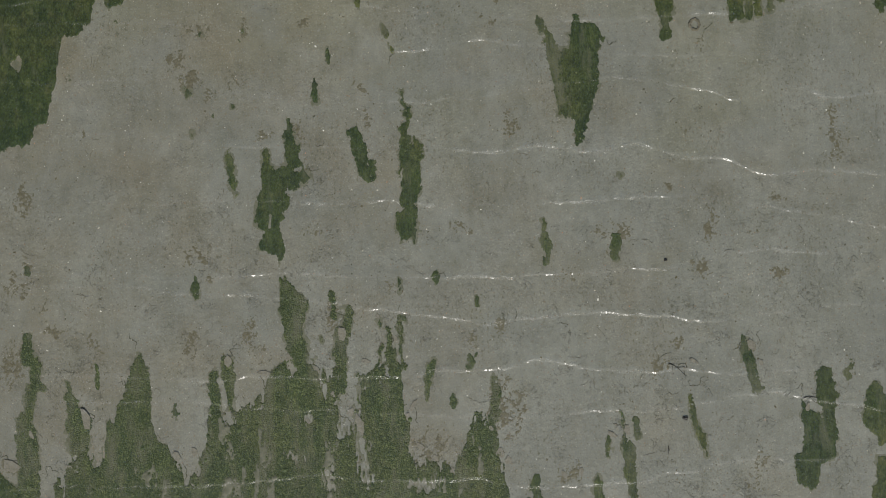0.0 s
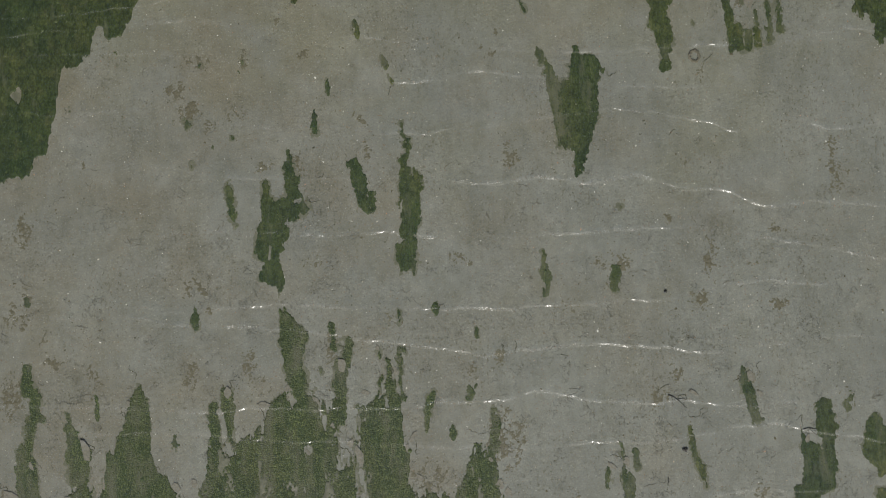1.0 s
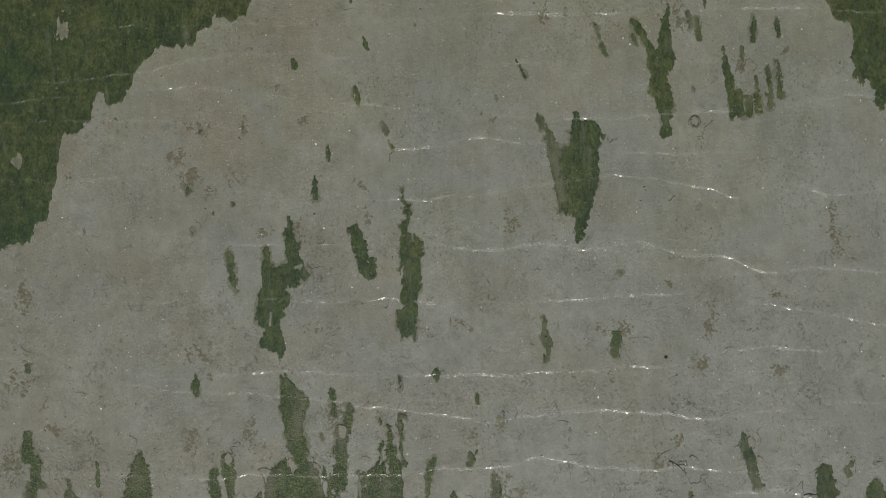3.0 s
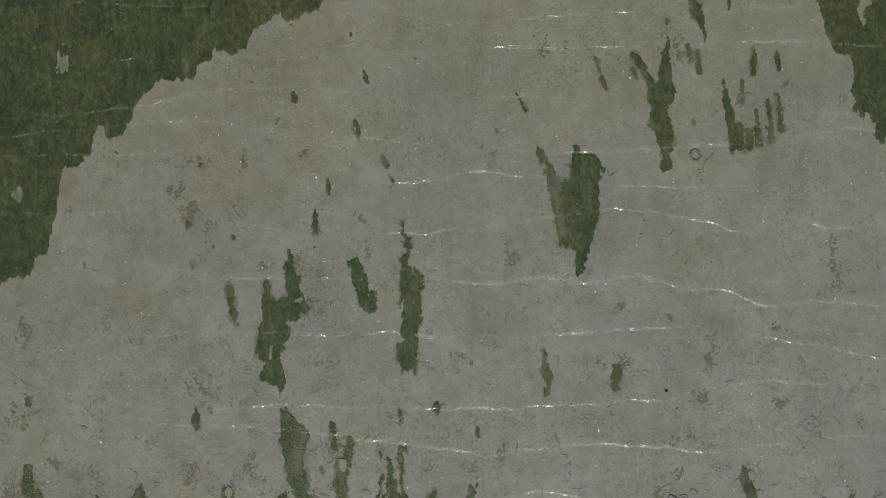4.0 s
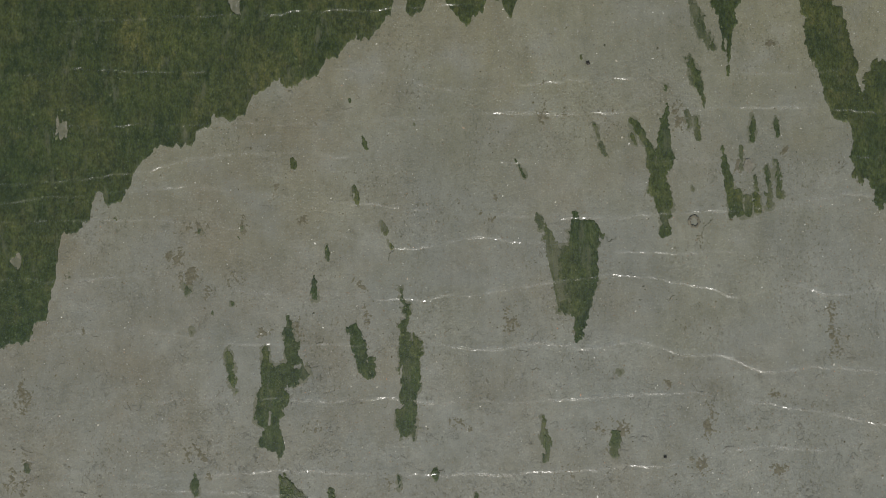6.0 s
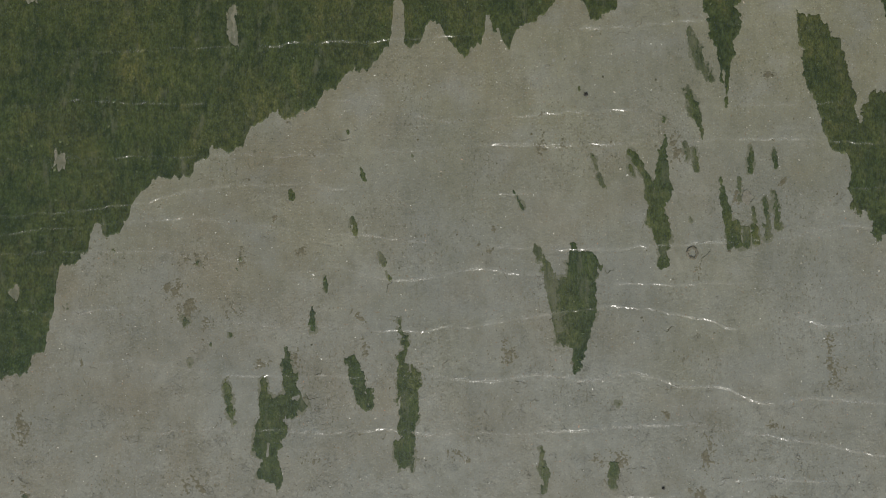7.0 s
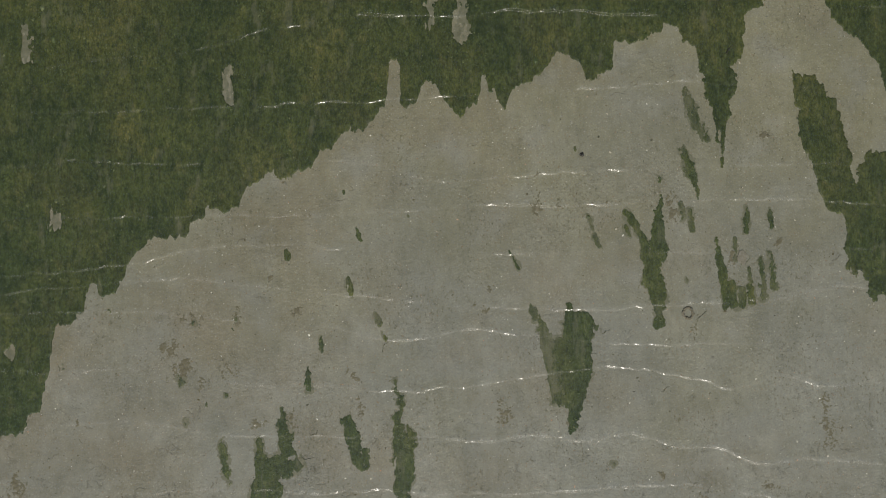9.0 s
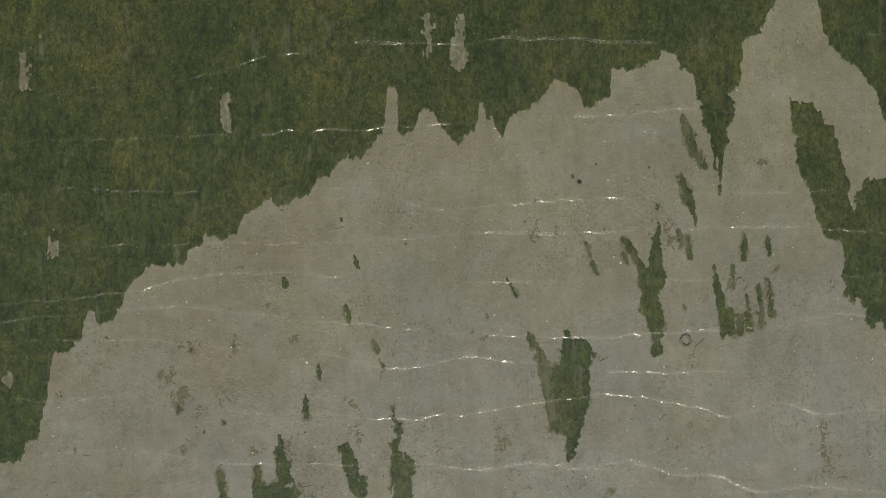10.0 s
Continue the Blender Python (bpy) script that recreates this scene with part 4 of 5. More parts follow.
algae_patch('small dark green algae tuft lying on wet mud', 0.8, [(-0.5, -2.216, 0.019, -0.494, -2.373, 0.016)])
algae_patch('small dark green algae tuft lying on wet mud', 0.8, [(-0.078, -2.204, 0.052, -0.065, -2.256, 0.033)])
algae_patch('narrow dark green algae streak drawn out over wet mud', 0.95, [(-0.169, -3.361, 0.052, -0.175, -3.601, 0.039), (-0.111, -3.159, 0.045, -0.163, -3.361, 0.058)])
algae_patch('thin broken olive algae film on wet mud', 0.65, [(0.319, -3.113, 0.052, 0.319, -3.263, 0.045), (0.39, -2.983, 0.016, 0.37, -3.127, 0.026)])
algae_patch('small dark green algae tuft lying on wet mud', 0.9, [(0.123, -3.568, 0.033, 0.13, -3.698, 0.045)])
algae_patch('thin broken olive algae film on wet mud', 0.55, [(-3.061, -3.666, 0.033, -3.061, -3.848, 0.045)])
algae_patch('narrow dark green algae streak drawn out over wet mud', 0.85, [(-3.984, -3.211, 0.023, -3.952, -3.478, 0.033)])
algae_patch('thin broken olive algae film on wet mud', 0.5, [(0.39, -2.45, 0.033, 0.403, -2.528, 0.026)])
algae_patch('small dark green algae tuft lying on wet mud', 0.9, [(-1.391, -2.886, 0.023, -1.384, -2.958, 0.026)])
algae_patch('small dark green algae tuft lying on wet mud', 0.9, [(-0.728, -2.684, 0.023, -0.715, -2.776, 0.023)])
algae_patch('thin broken olive algae film on wet mud', 0.68, [(3.445, -2.893, 0.026, 3.523, -3.178, 0.065), (3.542, -3.178, 0.058, 3.601, -3.478, 0.065), (3.607, -3.464, 0.065, 3.679, -3.478, 0.026)])
algae_patch('narrow dark green algae streak drawn out over wet mud', 0.95, [(2.847, -3.568, 0.016, 2.918, -3.893, 0.052), (2.931, -3.926, 0.052, 3.048, -4.238, 0.016)])
algae_patch('thin broken olive algae film on wet mud', 0.68, [(2.06, -3.75, 0.016, 2.112, -4.154, 0.065), (2.139, -4.154, 0.071, 2.171, -4.543, 0.071), (2.184, -4.543, 0.065, 2.204, -4.803, 0.052), (2.236, -3.861, 0.026, 2.256, -4.056, 0.026)])
algae_patch('thin broken olive algae film on wet mud', 0.62, [(1.911, -4.037, 0.023, 1.917, -4.271, 0.045)])
algae_patch('dark green algae patch with ragged edges on wet mud', 0.9, [(1.787, -4.543, 0.033, 1.82, -4.869, 0.084)])
algae_patch('dark green algae patch with ragged edges on wet mud', 0.85, [(4.388, -3.334, 0.084, 4.426, -3.568, 0.13), (4.244, -3.829, 0.097, 4.303, -4.218, 0.169), (4.452, -3.666, 0.084, 4.446, -4.218, 0.091), (4.205, -4.316, 0.136, 4.218, -4.511, 0.13), (4.14, -3.601, 0.019, 4.167, -3.829, 0.039)])
algae_patch('thin broken olive algae film on wet mud', 0.62, [(4.706, -3.178, 0.033, 4.66, -3.373, 0.058)])
algae_patch('dark green algae patch with ragged edges on wet mud', 0.9, [(4.973, -3.503, 0.091, 5.024, -3.796, 0.169), (5.063, -3.829, 0.169, 5.09, -4.056, 0.091)])
algae_patch('dark green algae patch with ragged edges on wet mud', 0.9, [(5.09, -4.316, 0.065, 5.063, -4.771, 0.13)])
algae_patch('thin broken olive algae film on wet mud', 0.7, [(1.073, -4.511, 0.033, 1.085, -4.803, 0.091)])
algae_patch('narrow dark green algae streak drawn out over wet mud', 0.95, [(-2.639, -3.321, 0.045, -2.619, -3.568, 0.065), (-2.593, -3.568, 0.045, -2.619, -3.861, 0.058)])
algae_patch('narrow dark green algae streak drawn out over wet mud', 0.95, [(-2.463, -3.178, 0.058, -2.457, -3.361, 0.078), (-2.457, -3.373, 0.058, -2.438, -3.712, 0.033)])
algae_patch('narrow dark green algae streak drawn out over wet mud', 0.95, [(-4.296, -3.451, 0.026, -4.271, -3.666, 0.058), (-4.244, -3.666, 0.078, -4.205, -3.958, 0.111), (-4.167, -3.906, 0.123, -4.167, -4.186, 0.111)])
algae_patch('narrow dark green algae streak drawn out over wet mud', 0.95, [(-4.777, -2.931, 0.052, -4.752, -3.178, 0.065), (-4.686, -3.165, 0.052, -4.66, -3.451, 0.078), (-4.732, -3.503, 0.058, -4.732, -3.796, 0.045), (-4.816, -3.861, 0.078, -4.777, -4.088, 0.123), (-4.764, -4.088, 0.111, -4.752, -4.869, 0.13)])
algae_patch('narrow dark green algae streak drawn out over wet mud', 0.85, [(-1.267, -2.398, 0.033, -1.242, -2.659, 0.039), (-1.079, -2.561, 0.029, -1.085, -2.853, 0.039), (-1.163, -2.853, 0.084, -1.157, -3.178, 0.065), (-1.163, -3.211, 0.065, -1.15, -3.503, 0.052)])
algae_patch('small olive algae smudge on wet mud', 0.68, [(-3.755, 0.737, 0.016, -3.748, 0.715, 0.020)])
algae_patch('small olive algae smudge on wet mud', 0.68, [(-2.645, -0.332, 0.019, -2.638, -0.358, 0.024)])
algae_patch('small olive algae smudge on wet mud', 0.68, [(-2.431, -0.221, 0.021, -2.424, -0.249, 0.026)])
algae_patch('small olive algae smudge on wet mud', 0.68, [(-2.885, -0.555, 0.016, -2.878, -0.577, 0.020)])
algae_patch('small olive algae smudge on wet mud', 0.68, [(-4.288, 0.086, 0.013, -4.281, 0.068, 0.016)])
algae_patch('small olive algae smudge on wet mud', 0.68, [(-2.937, -0.055, 0.036, -2.930, -0.105, 0.045)])
algae_patch('small olive algae smudge on wet mud', 0.68, [(-2.788, 0.598, 0.022, -2.781, 0.567, 0.028)])
algae_patch('small olive algae smudge on wet mud', 0.68, [(-2.301, 0.634, 0.018, -2.294, 0.610, 0.022)])
algae_patch('small olive algae smudge on wet mud', 0.68, [(-2.347, 0.522, 0.014, -2.340, 0.502, 0.018)])
algae_patch('small olive algae smudge on wet mud', 0.68, [(1.594, 2.602, 0.019, 1.601, 2.576, 0.024)])
algae_patch('small olive algae smudge on wet mud', 0.68, [(-0.321, 1.833, 0.014, -0.314, 1.813, 0.018)])
algae_patch('small olive algae smudge on wet mud', 0.68, [(-1.418, 2.548, 0.016, -1.411, 2.526, 0.020)])
algae_patch('small olive algae smudge on wet mud', 0.68, [(-1.068, 2.095, 0.018, -1.061, 2.071, 0.022)])
algae_patch('small olive algae smudge on wet mud', 0.68, [(2.879, 1.101, 0.016, 2.886, 1.079, 0.020)])
algae_patch('small olive algae smudge on wet mud', 0.68, [(2.048, -1.023, 0.014, 2.055, -1.043, 0.018)])
algae_patch('small olive algae smudge on wet mud', 0.68, [(-4.781, -2.116, 0.032, -4.774, -2.160, 0.040)])
algae_film(-3.029, 0.267, 0.09, 0.13, 0.45)
algae_film(-3.146, 0.299, 0.07, 0.05, 0.4)
algae_film(-2.821, 0.071, 0.07, 0.07, 0.5)
algae_film(-3.373, 0.169, 0.05, 0.05, 0.4)
algae_film(-2.041, -0.579, 0.08, 0.08, 0.4)
algae_film(-1.651, -0.513, 0.1, 0.14, 0.4)
algae_film(-0.936, -0.026, 0.09, 0.08, 0.5)
algae_film(-0.871, -0.384, 0.05, 0.16, 0.4)
algae_film(0.429, 0.786, 0.05, 0.07, 0.3)
algae_film(3.419, 1.306, 0.08, 0.13, 0.35)
algae_film(3.939, 1.501, 0.07, 0.09, 0.35)
algae_film(2.704, 1.891, 0.09, 0.17, 0.35)
algae_film(1.404, 1.956, 0.05, 0.07, 0.35)
algae_film(0.624, 0.981, 0.05, 0.09, 0.3)
algae_film(-1.456, 1.827, 0.05, 0.05, 0.35)
algae_film(1.794, -1.683, 0.09, 0.09, 0.35)
algae_film(-4.901, -2.333, 0.12, 0.16, 0.4)
algae_film(-4.576, -2.593, 0.08, 0.1, 0.35)
algae_film(-3.991, -2.983, 0.09, 0.13, 0.3)
algae_film(4.524, -0.773, 0.07, 0.13, 0.4)
algae_film(2.801, -0.513, 0.05, 0.1, 0.35)
algae_film(3.614, -1.683, 0.07, 0.05, 0.4)
algae_film(3.874, -2.139, 0.09, 0.09, 0.25)
algae_film(-2.886, -2.983, 0.1, 0.19, 0.3)
algae_film(-2.951, 0.071, 0.14, 0.17, 0.35)
algae_film(-2.853, 0.624, 0.17, 0.09, 0.35)
algae_film(-2.314, 0.656, 0.08, 0.14, 0.4)
algae_film(-2.366, 0.006, 0.17, 0.09, 0.3)
algae_film(-2.659, -0.111, 0.07, 0.07, 0.5)
algae_film(-4.836, -1.293, 0.1, 0.29, 0.4)
algae_film(-4.771, -2.125, 0.09, 0.13, 0.5)
algae_film(-2.788, -1.976, 0.17, 0.16, 0.3)
algae_film(-2.678, -2.268, 0.09, 0.13, 0.3)
algae_film(-2.204, -2.756, 0.13, 0.13, 0.35)
algae_film(0.786, -0.448, 0.12, 0.18, 0.35)
algae_film(2.054, -1.683, 0.17, 0.13, 0.35)
algae_film(2.607, -1.163, 0.12, 0.07, 0.4)
algae_film(4.491, -0.579, 0.14, 0.26, 0.45)
algae_film(3.061, -1.618, 0.1, 0.26, 0.3)
algae_film(2.964, -2.074, 0.12, 0.19, 0.3)
algae_film(-4.121, -0.579, 0.05, 0.09, 0.4)
algae_film(0.234, -1.618, 0.13, 0.1, 0.25)
algae_film(1.144, 1.956, 0.08, 0.14, 0.4)
algae_film(2.964, 0.494, 0.09, 0.13, 0.4)
algae_film(1.144, 2.281, 0.08, 0.05, 0.4)
algae_film(1.469, -2.204, 0.14, 0.12, 0.35)
algae_film(-1.911, 1.111, 0.04, 0.17, 0.4)
algae_film(-4.446, -2.853, 0.13, 0.1, 0.35)
algae_film(-4.966, -3.211, 0.26, 0.26, 0.35)
algae_film(2.671, -3.016, 0.14, 0.13, 0.3)
algae_film(2.509, -3.244, 0.13, 0.19, 0.35)
algae_film(0.656, -2.756, 0.09, 0.1, 0.45)
algae_film(-2.236, -2.853, 0.09, 0.18, 0.45)
algae_film(-2.106, -3.113, 0.13, 0.13, 0.35)
algae_film(3.646, -4.478, 0.13, 0.26, 0.4)
algae_film(0.299, -2.918, 0.07, 0.09, 0.3)
algae_film(-0.611, -2.268, 0.05, 0.1, 0.35)
algae_film(-1.261, -2.659, 0.08, 0.39, 0.4)
algae_film(3.549, -3.016, 0.17, 0.13, 0.25)
algae_film(1.469, -4.478, 0.17, 0.16, 0.3)
algae_film(0.721, -3.763, 0.19, 0.39, 0.4)
algae_film(0.884, -3.633, 0.09, 0.19, 0.4)
algae_film(-0.156, -4.218, 0.26, 0.26, 0.4)
algae_film(-4.966, -4.413, 0.19, 0.09, 0.5)
algae_film(-1.456, -1.683, 0.12, 0.1, 0.25)
algae_film(-1.586, 0.721, 0.08, 0.07, 0.25)
algae_film(-4.446, 0.721, 0.04, 0.07, 0.4)
algae_film(3.744, 2.736, 0.07, 0.09, 0.3)
algae_film(0.559, 0.721, 0.07, 0.08, 0.3)
algae_film(3.874, -1.293, 0.16, 0.08, 0.2)

tufts = mesh_object("algae_tufts", tuft_verts, tuft_faces, tuft_material, False)
tagged(tufts, "tiny green tufts standing on the algae mats", "algae tufts", kind="stuff")
veil = mesh_object("algae_veil", veil_verts, veil_faces, veil_film)
tagged(veil, "thin olive skin of algae in threadbare places", "algae film", kind="stuff")
flecks = mesh_object("algae_flecks", loose_verts, loose_faces, faint_film)
tagged(flecks, "small loose flecks of olive algae film on mud", "algae flecks", kind="stuff")

# ---- torn films, stones, twigs, shells ----
film_edge(-5.031, -4.316, 0.36, -20, 1.2)
film_edge(-4.088, -3.731, 0.33, -75, 0.6)
film_edge(-4.413, -4.478, 0.39, 60, 0.9)
film_edge(-3.244, -4.088, 0.39, -35, 0.9)
film_edge(-2.983, -4.348, 0.26, -60, 1.2)
film_edge(2.736, -3.211, 0.33, -35, 0.5)
film_edge(2.847, -3.373, 0.39, -100, 0.3)
film_edge(4.167, -3.633, 0.29, -85, 0.3)
film_edge(4.134, -3.568, 0.26, 10, 0.4)
film_edge(3.451, -2.918, 0.23, -60, 1.6)
film_edge(3.646, -3.016, 0.26, 70, 0.9)
film_edge(-3.698, -3.373, 0.26, -70, 1.0)
film_edge(-1.716, -3.146, 0.26, 35, 0.8)
film_edge(-2.463, -3.146, 0.23, 30, 2.2)
film_edge(-2.106, -3.341, 0.26, -70, 1.1)
film_edge(-1.261, -3.698, 0.36, -85, 0.4)
film_edge(-0.936, -4.023, 0.39, -65, 0.5)
film_edge(-0.319, -3.698, 0.26, -120, 0.9)
film_edge(0.689, -3.503, 0.23, -60, 1.6)
film_edge(0.494, -4.154, 0.29, 60, 1.0)
film_edge(-0.026, -4.413, 0.36, 20, 1.0)
film_edge(-0.546, -4.218, 0.19, -80, 1.2)
film_edge(-1.196, -2.724, 0.23, -20, 1.8)
film_edge(-0.676, -2.983, 0.26, -40, 1.6)
film_edge(-3.536, -3.048, 0.26, 70, 1.0)
film_edge(1.924, -3.893, 0.26, -25, 1.4)
film_edge(1.794, -4.608, 0.29, -70, 0.6)
film_edge(2.444, -3.113, 0.26, -40, 1.3)
film_edge(0.656, -2.659, 0.16, 40, 2.4)
film_edge(1.404, -2.788, 0.19, 30, 2.0)
film_edge(0.039, -2.204, 0.16, 100, 1.8)
film_edge(2.574, -0.189, 0.16, -60, 2.0)
film_edge(2.996, 0.624, 0.19, 30, 2.4)
film_edge(3.549, 1.339, 0.18, -20, 2.4)
film_edge(1.891, 0.526, 0.19, -80, 1.6)
film_edge(-1.456, -0.676, 0.19, -80, 1.5)
film_edge(-1.553, -0.903, 0.23, -70, 0.7)
film_edge(-0.546, 0.364, 0.19, -100, 0.6)
film_edge(0.819, -2.724, 0.19, 20, 1.8)
film_edge(-4.348, 0.104, 0.1, -60, 1.0)


film_curls(120)


def mud_flake(x, y, size, heading, slim):
    """A thin plate of dried mud skin, one rim lifted off the bed."""
    count[0] += 1
    rnd = random.Random(count[0] * 3)
    n = rnd.randint(5, 7)
    turn = radians(heading)
    outer = []
    for i in range(n):
        a = 2 * math.pi * (i + rnd.uniform(-0.28, 0.28)) / n
        r = size * rnd.uniform(0.65, 1.15)
        px, py = r * slim * math.cos(a), r * math.sin(a)
        outer.append((px * math.cos(turn) - py * math.sin(turn), px * math.sin(turn) + py * math.cos(turn)))
    z = float(bed_height(np.array(x), np.array(y)))
    lift = rnd.uniform(0.05, 0.12)
    bm = bmesh.new()
    top = [bm.verts.new((x + px, y + py, z + 0.0035 + lift * (py + size) * 0.5)) for px, py in outer]
    low = [bm.verts.new((v.co.x, v.co.y, v.co.z - 0.004)) for v in top]
    bm.faces.new(top)
    bm.faces.new(low[::-1])
    for i in range(n):
        bm.faces.new((low[i], low[(i + 1) % n], top[(i + 1) % n], top[i]))
    bmesh.ops.bevel(bm, geom=[e for e in bm.edges if e.verts[0] in top and e.verts[1] in top], offset=0.0012, segments=1, affect='EDGES')
    me = bpy.data.meshes.new("mud_flake")
    bm.to_mesh(me)
    bm.free()
    me.materials.append(flake_mud)
    return tagged(new("mud_flake", me), "thin angular flake of grey mud skin with a lifted rim", "mud flake", "mud flakes")


mud_flake(-4.725, -4.023, 0.065, 20, 0.5)
mud_flake(-4.095, -3.841, 0.143, 12, 0.4)
mud_flake(-4.296, -4.401, 0.078, 60, 0.6)
mud_flake(-3.061, -4.257, 0.078, 40, 0.6)
mud_flake(-2.457, -3.178, 0.078, 0, 0.7)
mud_flake(-1.761, -3.152, 0.084, 30, 0.6)
mud_flake(-0.331, -3.685, 0.078, -30, 0.45)
mud_flake(-0.396, -3.815, 0.058, 10, 0.5)
mud_flake(-0.943, -3.906, 0.13, 15, 0.35)
mud_flake(-1.15, -2.866, 0.084, 20, 0.7)
mud_flake(-1.45, -3.276, 0.065, 40, 0.6)
mud_flake(-1.046, -3.75, 0.058, 0, 0.8)
mud_flake(-1.547, -3.861, 0.052, 20, 0.6)
mud_flake(0.663, -4.218, 0.078, 50, 0.7)
mud_flake(0.566, -3.958, 0.065, 20, 0.6)
mud_flake(-0.084, -4.284, 0.065, 30, 0.6)
mud_flake(0.111, -4.446, 0.078, -20, 0.5)
mud_flake(-0.247, -4.154, 0.058, 50, 0.6)
mud_flake(-4.959, -4.381, 0.13, 70, 0.6)
mud_flake(-2.847, -4.218, 0.065, 30, 0.7)
mud_flake(-2.034, -3.308, 0.091, 80, 0.4)
mud_flake(-1.254, -3.568, 0.058, 0, 0.5)
mud_flake(0.76, -4.316, 0.065, 30, 0.7)
mud_flake(2.905, -3.178, 0.078, 60, 0.35)
mud_flake(3.555, -2.983, 0.091, 25, 0.5)
mud_flake(1.963, -4.023, 0.078, 60, 0.5)
mud_flake(2.125, -3.958, 0.078, 10, 0.6)
mud_flake(4.205, -3.698, 0.078, -10, 0.4)
mud_flake(3.653, -3.178, 0.058, 40, 0.5)
mud_flake(-3.607, -3.308, 0.058, 20, 0.5)
mud_flake(-0.539, -2.918, 0.058, 0, 0.4)
mud_flake(-0.877, -3.178, 0.065, 80, 0.5)
mud_flake(-0.747, -2.659, 0.052, 30, 0.6)
mud_flake(1.41, -4.478, 0.052, 40, 0.7)
mud_flake(1.605, -4.446, 0.058, 10, 0.6)
mud_flake(3.523, 1.339, 0.091, 20, 0.8)


def pebble(x, y, r, label):
    """A half-sunk lumpy stone."""
    bm = bmesh.new()
    bmesh.ops.create_icosphere(bm, subdivisions=3, radius=r)
    for v in bm.verts:
        n = noise.noise(v.co / r * 1.3 + Vector((x, y, 0)) * 3)
        v.co *= 1 + 0.6 * n
        v.co.z *= 0.6
        v.co.x *= 1.15
    me = bpy.data.meshes.new("pebble")
    bm.to_mesh(me)
    bm.free()
    me.materials.append(dark_stone)
    ob = new("pebble", me)
    ob.location = (x, y, r * 0.22)
    return tagged(ob, label, "pebble", "stones on the mud")


pebble(2.568, -2.009, 0.016, "small black stone half sunk in wet mud")
pebble(2.795, -3.829, 0.024, "dark brown stone half sunk in wet mud")
pebble(1.677, 2.522, 0.022, "dark brown stone under shallow water")


def mud_cast(x, y, r):
    """A lumpy ring of mud thrown up round a burrow."""
    bm = bmesh.new()
    n, m = 40, 8
    rings = []
    for i in range(n):
        a = 2 * math.pi * i / n
        ring = []
        for j in range(m):
            b = 2 * math.pi * j / m
            k = noise.noise(Vector((math.cos(a) * 2 + x, math.sin(a) * 2 + y, j * 0.4)))
            tube = 0.017 * (1 + 0.7 * k)
            rr = r * (1 + 0.22 * noise.noise(Vector((math.cos(a), math.sin(a), x)))) + tube * math.cos(b)
            ring.append(bm.verts.new((x + rr * math.cos(a), y + rr * math.sin(a) * 1.1, 0.55 * tube * math.sin(b) + 0.002)))
        rings.append(ring)
    for i in range(n):
        for j in range(m):
            bm.faces.new((rings[i][j], rings[(i + 1) % n][j], rings[(i + 1) % n][(j + 1) % m], rings[i][(j + 1) % m]))
    me = bpy.data.meshes.new("mud_cast")
    bm.to_mesh(me)
    bm.free()
    me.materials.append(cast_mud)
    return tagged(new("mud_cast", me), "low ring of dark mud round a burrow", "mud cast")


mud_cast(2.899, 0.696, 0.055)


def twig(x, y, heading, length, thick, forks):
    """A bent twig lying on the mud: a stem with short side shoots as parts."""
    count[0] += 1
    rnd = random.Random(count[0])
    z = float(bed_height(np.array(x), np.array(y)))
    thing = tagged(new("twig"), "thin dark brown twig lying on wet mud", "twig", "twigs on the mud")
    thing.location = (x, y, z)

    def shoot(name, px, py, a, long, r0):
        bm = bmesh.new()
        n, last = 7, None
        for i in range(n + 1):
            r = r0 * (1 - 0.65 * i / n)
            nx, ny = -math.sin(a), math.cos(a)
            ring = [bm.verts.new((px + nx * r * math.cos(b), py + ny * r * math.cos(b), r0 * 0.6 + r * math.sin(b))) for b in (0, 1.05, 2.09, 3.14, 4.19, 5.24)]
            if last:
                for j in range(6):
                    bm.faces.new((last[j], last[(j + 1) % 6], ring[(j + 1) % 6], ring[j]))
            else:
                bm.faces.new(ring[::-1])
            last = ring
            a += rnd.uniform(-0.28, 0.28)
            px, py = px + math.cos(a) * long / n, py + math.sin(a) * long / n
        bm.faces.new(last)
        me = bpy.data.meshes.new(name)
        bm.to_mesh(me)
        bm.free()
        me.materials.append(dark_stone)
        new(name, me).parent = thing

    a = radians(heading)
    shoot("stem", 0, 0, a, length, thick)
    for i in range(forks):
        f = (i + 0.6) / (forks + 0.4)
        shoot("side_shoot", math.cos(a) * length * f, math.sin(a) * length * f, a + rnd.choice((-1, 1)) * rnd.uniform(0.6, 1.1), length * 0.4, thick * 0.6)
    return thing


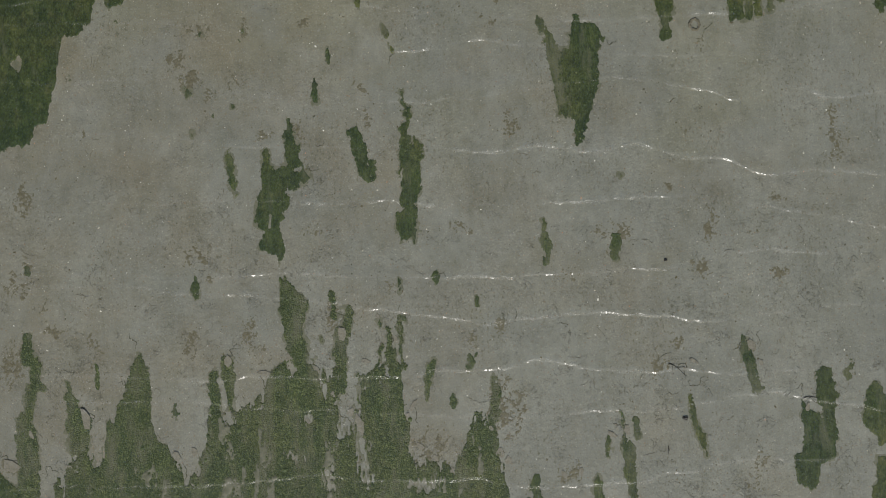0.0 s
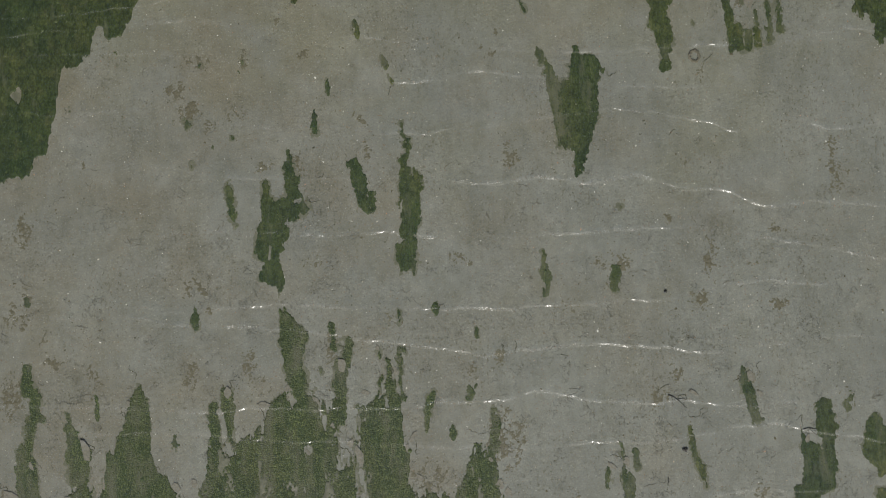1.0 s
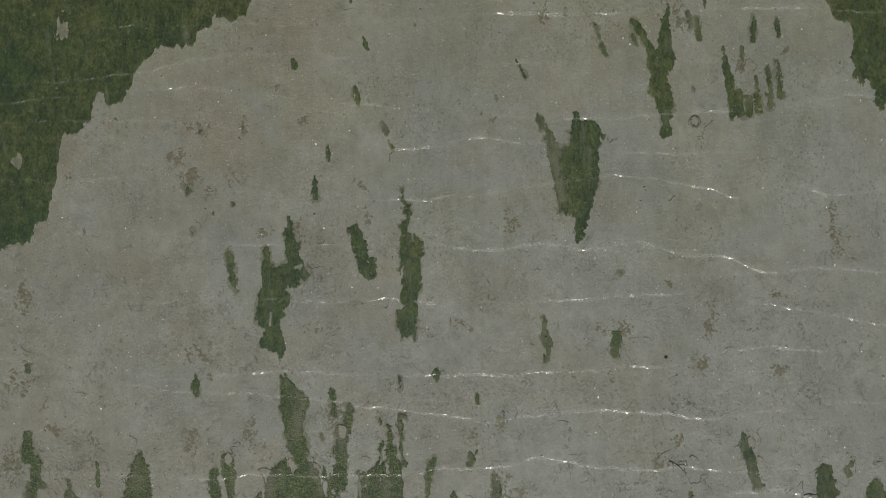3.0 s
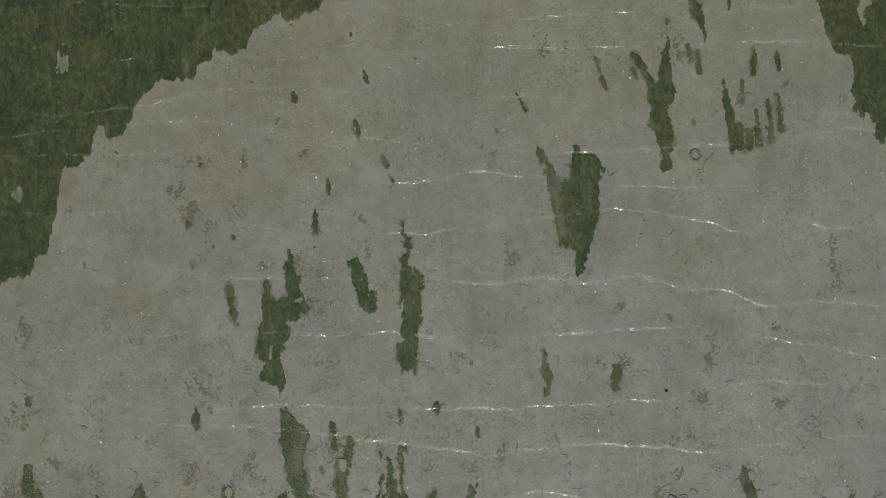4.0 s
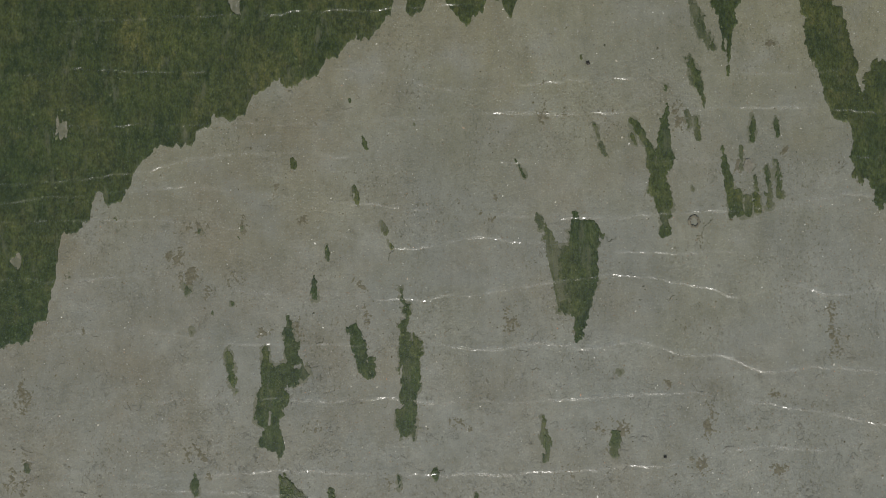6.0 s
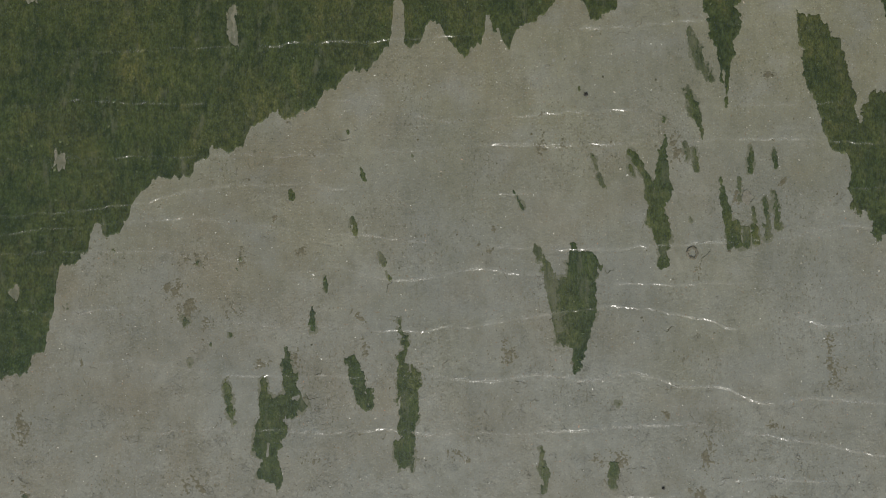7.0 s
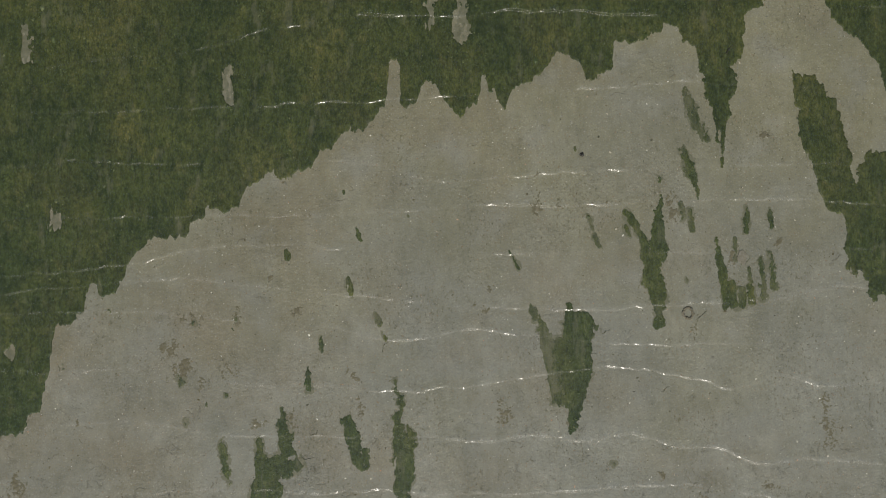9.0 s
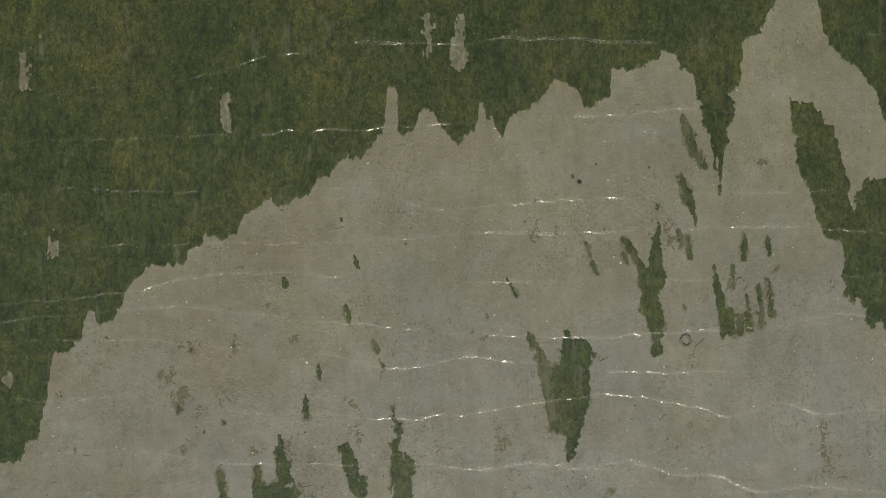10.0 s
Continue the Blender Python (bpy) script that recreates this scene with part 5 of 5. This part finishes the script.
twig(3.34, 3.68, 65, 0.13, 0.011, 1)
twig(2.60, -3.20, -25, 0.26, 0.006, 3)
twig(2.60, -4.15, -70, 0.10, 0.006, 1)
twig(4.15, -3.60, 15, 0.18, 0.006, 1)


def scatter(name, label, category, total, size, material, seed, clusters=0):
    """Many tiny flat chips pressed into the mud, joined."""
    rs = np.random.RandomState(seed)
    cx, cy = rs.uniform(-5.6, 5.6, total), rs.uniform(-5.2, 5.2, total)
    if clusters:
        mx, my = rs.uniform(-5.5, 5.5, clusters), rs.uniform(-5.0, 5.0, clusters)
        pick = rs.randint(0, clusters, total)
        loose = rs.rand(total) < 0.4
        cx = np.where(loose, cx, mx[pick] + rs.normal(0, 0.11, total))
        cy = np.where(loose, cy, my[pick] + rs.normal(0, 0.16, total))
    r = size * np.exp(rs.normal(0, 0.45, total))
    turn = rs.uniform(0, 6.28, total)
    z = bed_height(cx, cy)
    verts, faces = [], []
    for i in range(total):
        k = len(verts)
        n = 6
        long = rs.uniform(1.0, 2.0)
        for j in range(n):
            a = 6.283 * j / n
            q = r[i] * rs.uniform(0.7, 1.15)
            lx, ly = math.cos(a) * q * long, math.sin(a) * q
            verts.append((cx[i] + lx * math.cos(turn[i]) - ly * math.sin(turn[i]), cy[i] + lx * math.sin(turn[i]) + ly * math.cos(turn[i]), z[i] - 0.002))
        verts.append((cx[i], cy[i], z[i] + min(0.0025, 0.4 * r[i]) + 0.0008))
        faces += [(k + j, k + (j + 1) % n, k + n) for j in range(n)]
    ob = mesh_object(name, verts, faces, material, False)
    return tagged(ob, label, category, kind="stuff")


scatter("shell_fragments", "tiny pale shell fragments strewn over the mud", "shells", 6400, 0.0040, shell, 5)
scatter("algae_scraps", "tiny dark scraps of algae strewn over the mud", "algae scraps", 2600, 0.0042, dark_film, 6, 150)
scatter("brown_scraps", "tiny brown scraps of dead algae on the mud", "algae scraps", 5200, 0.0055, brown_scrap, 7, 260)
scatter("mud_crumbs", "small crumbs of grey mud lying on the bed", "mud crumbs", 13000, 0.0058, crumb_material, 8, 420)
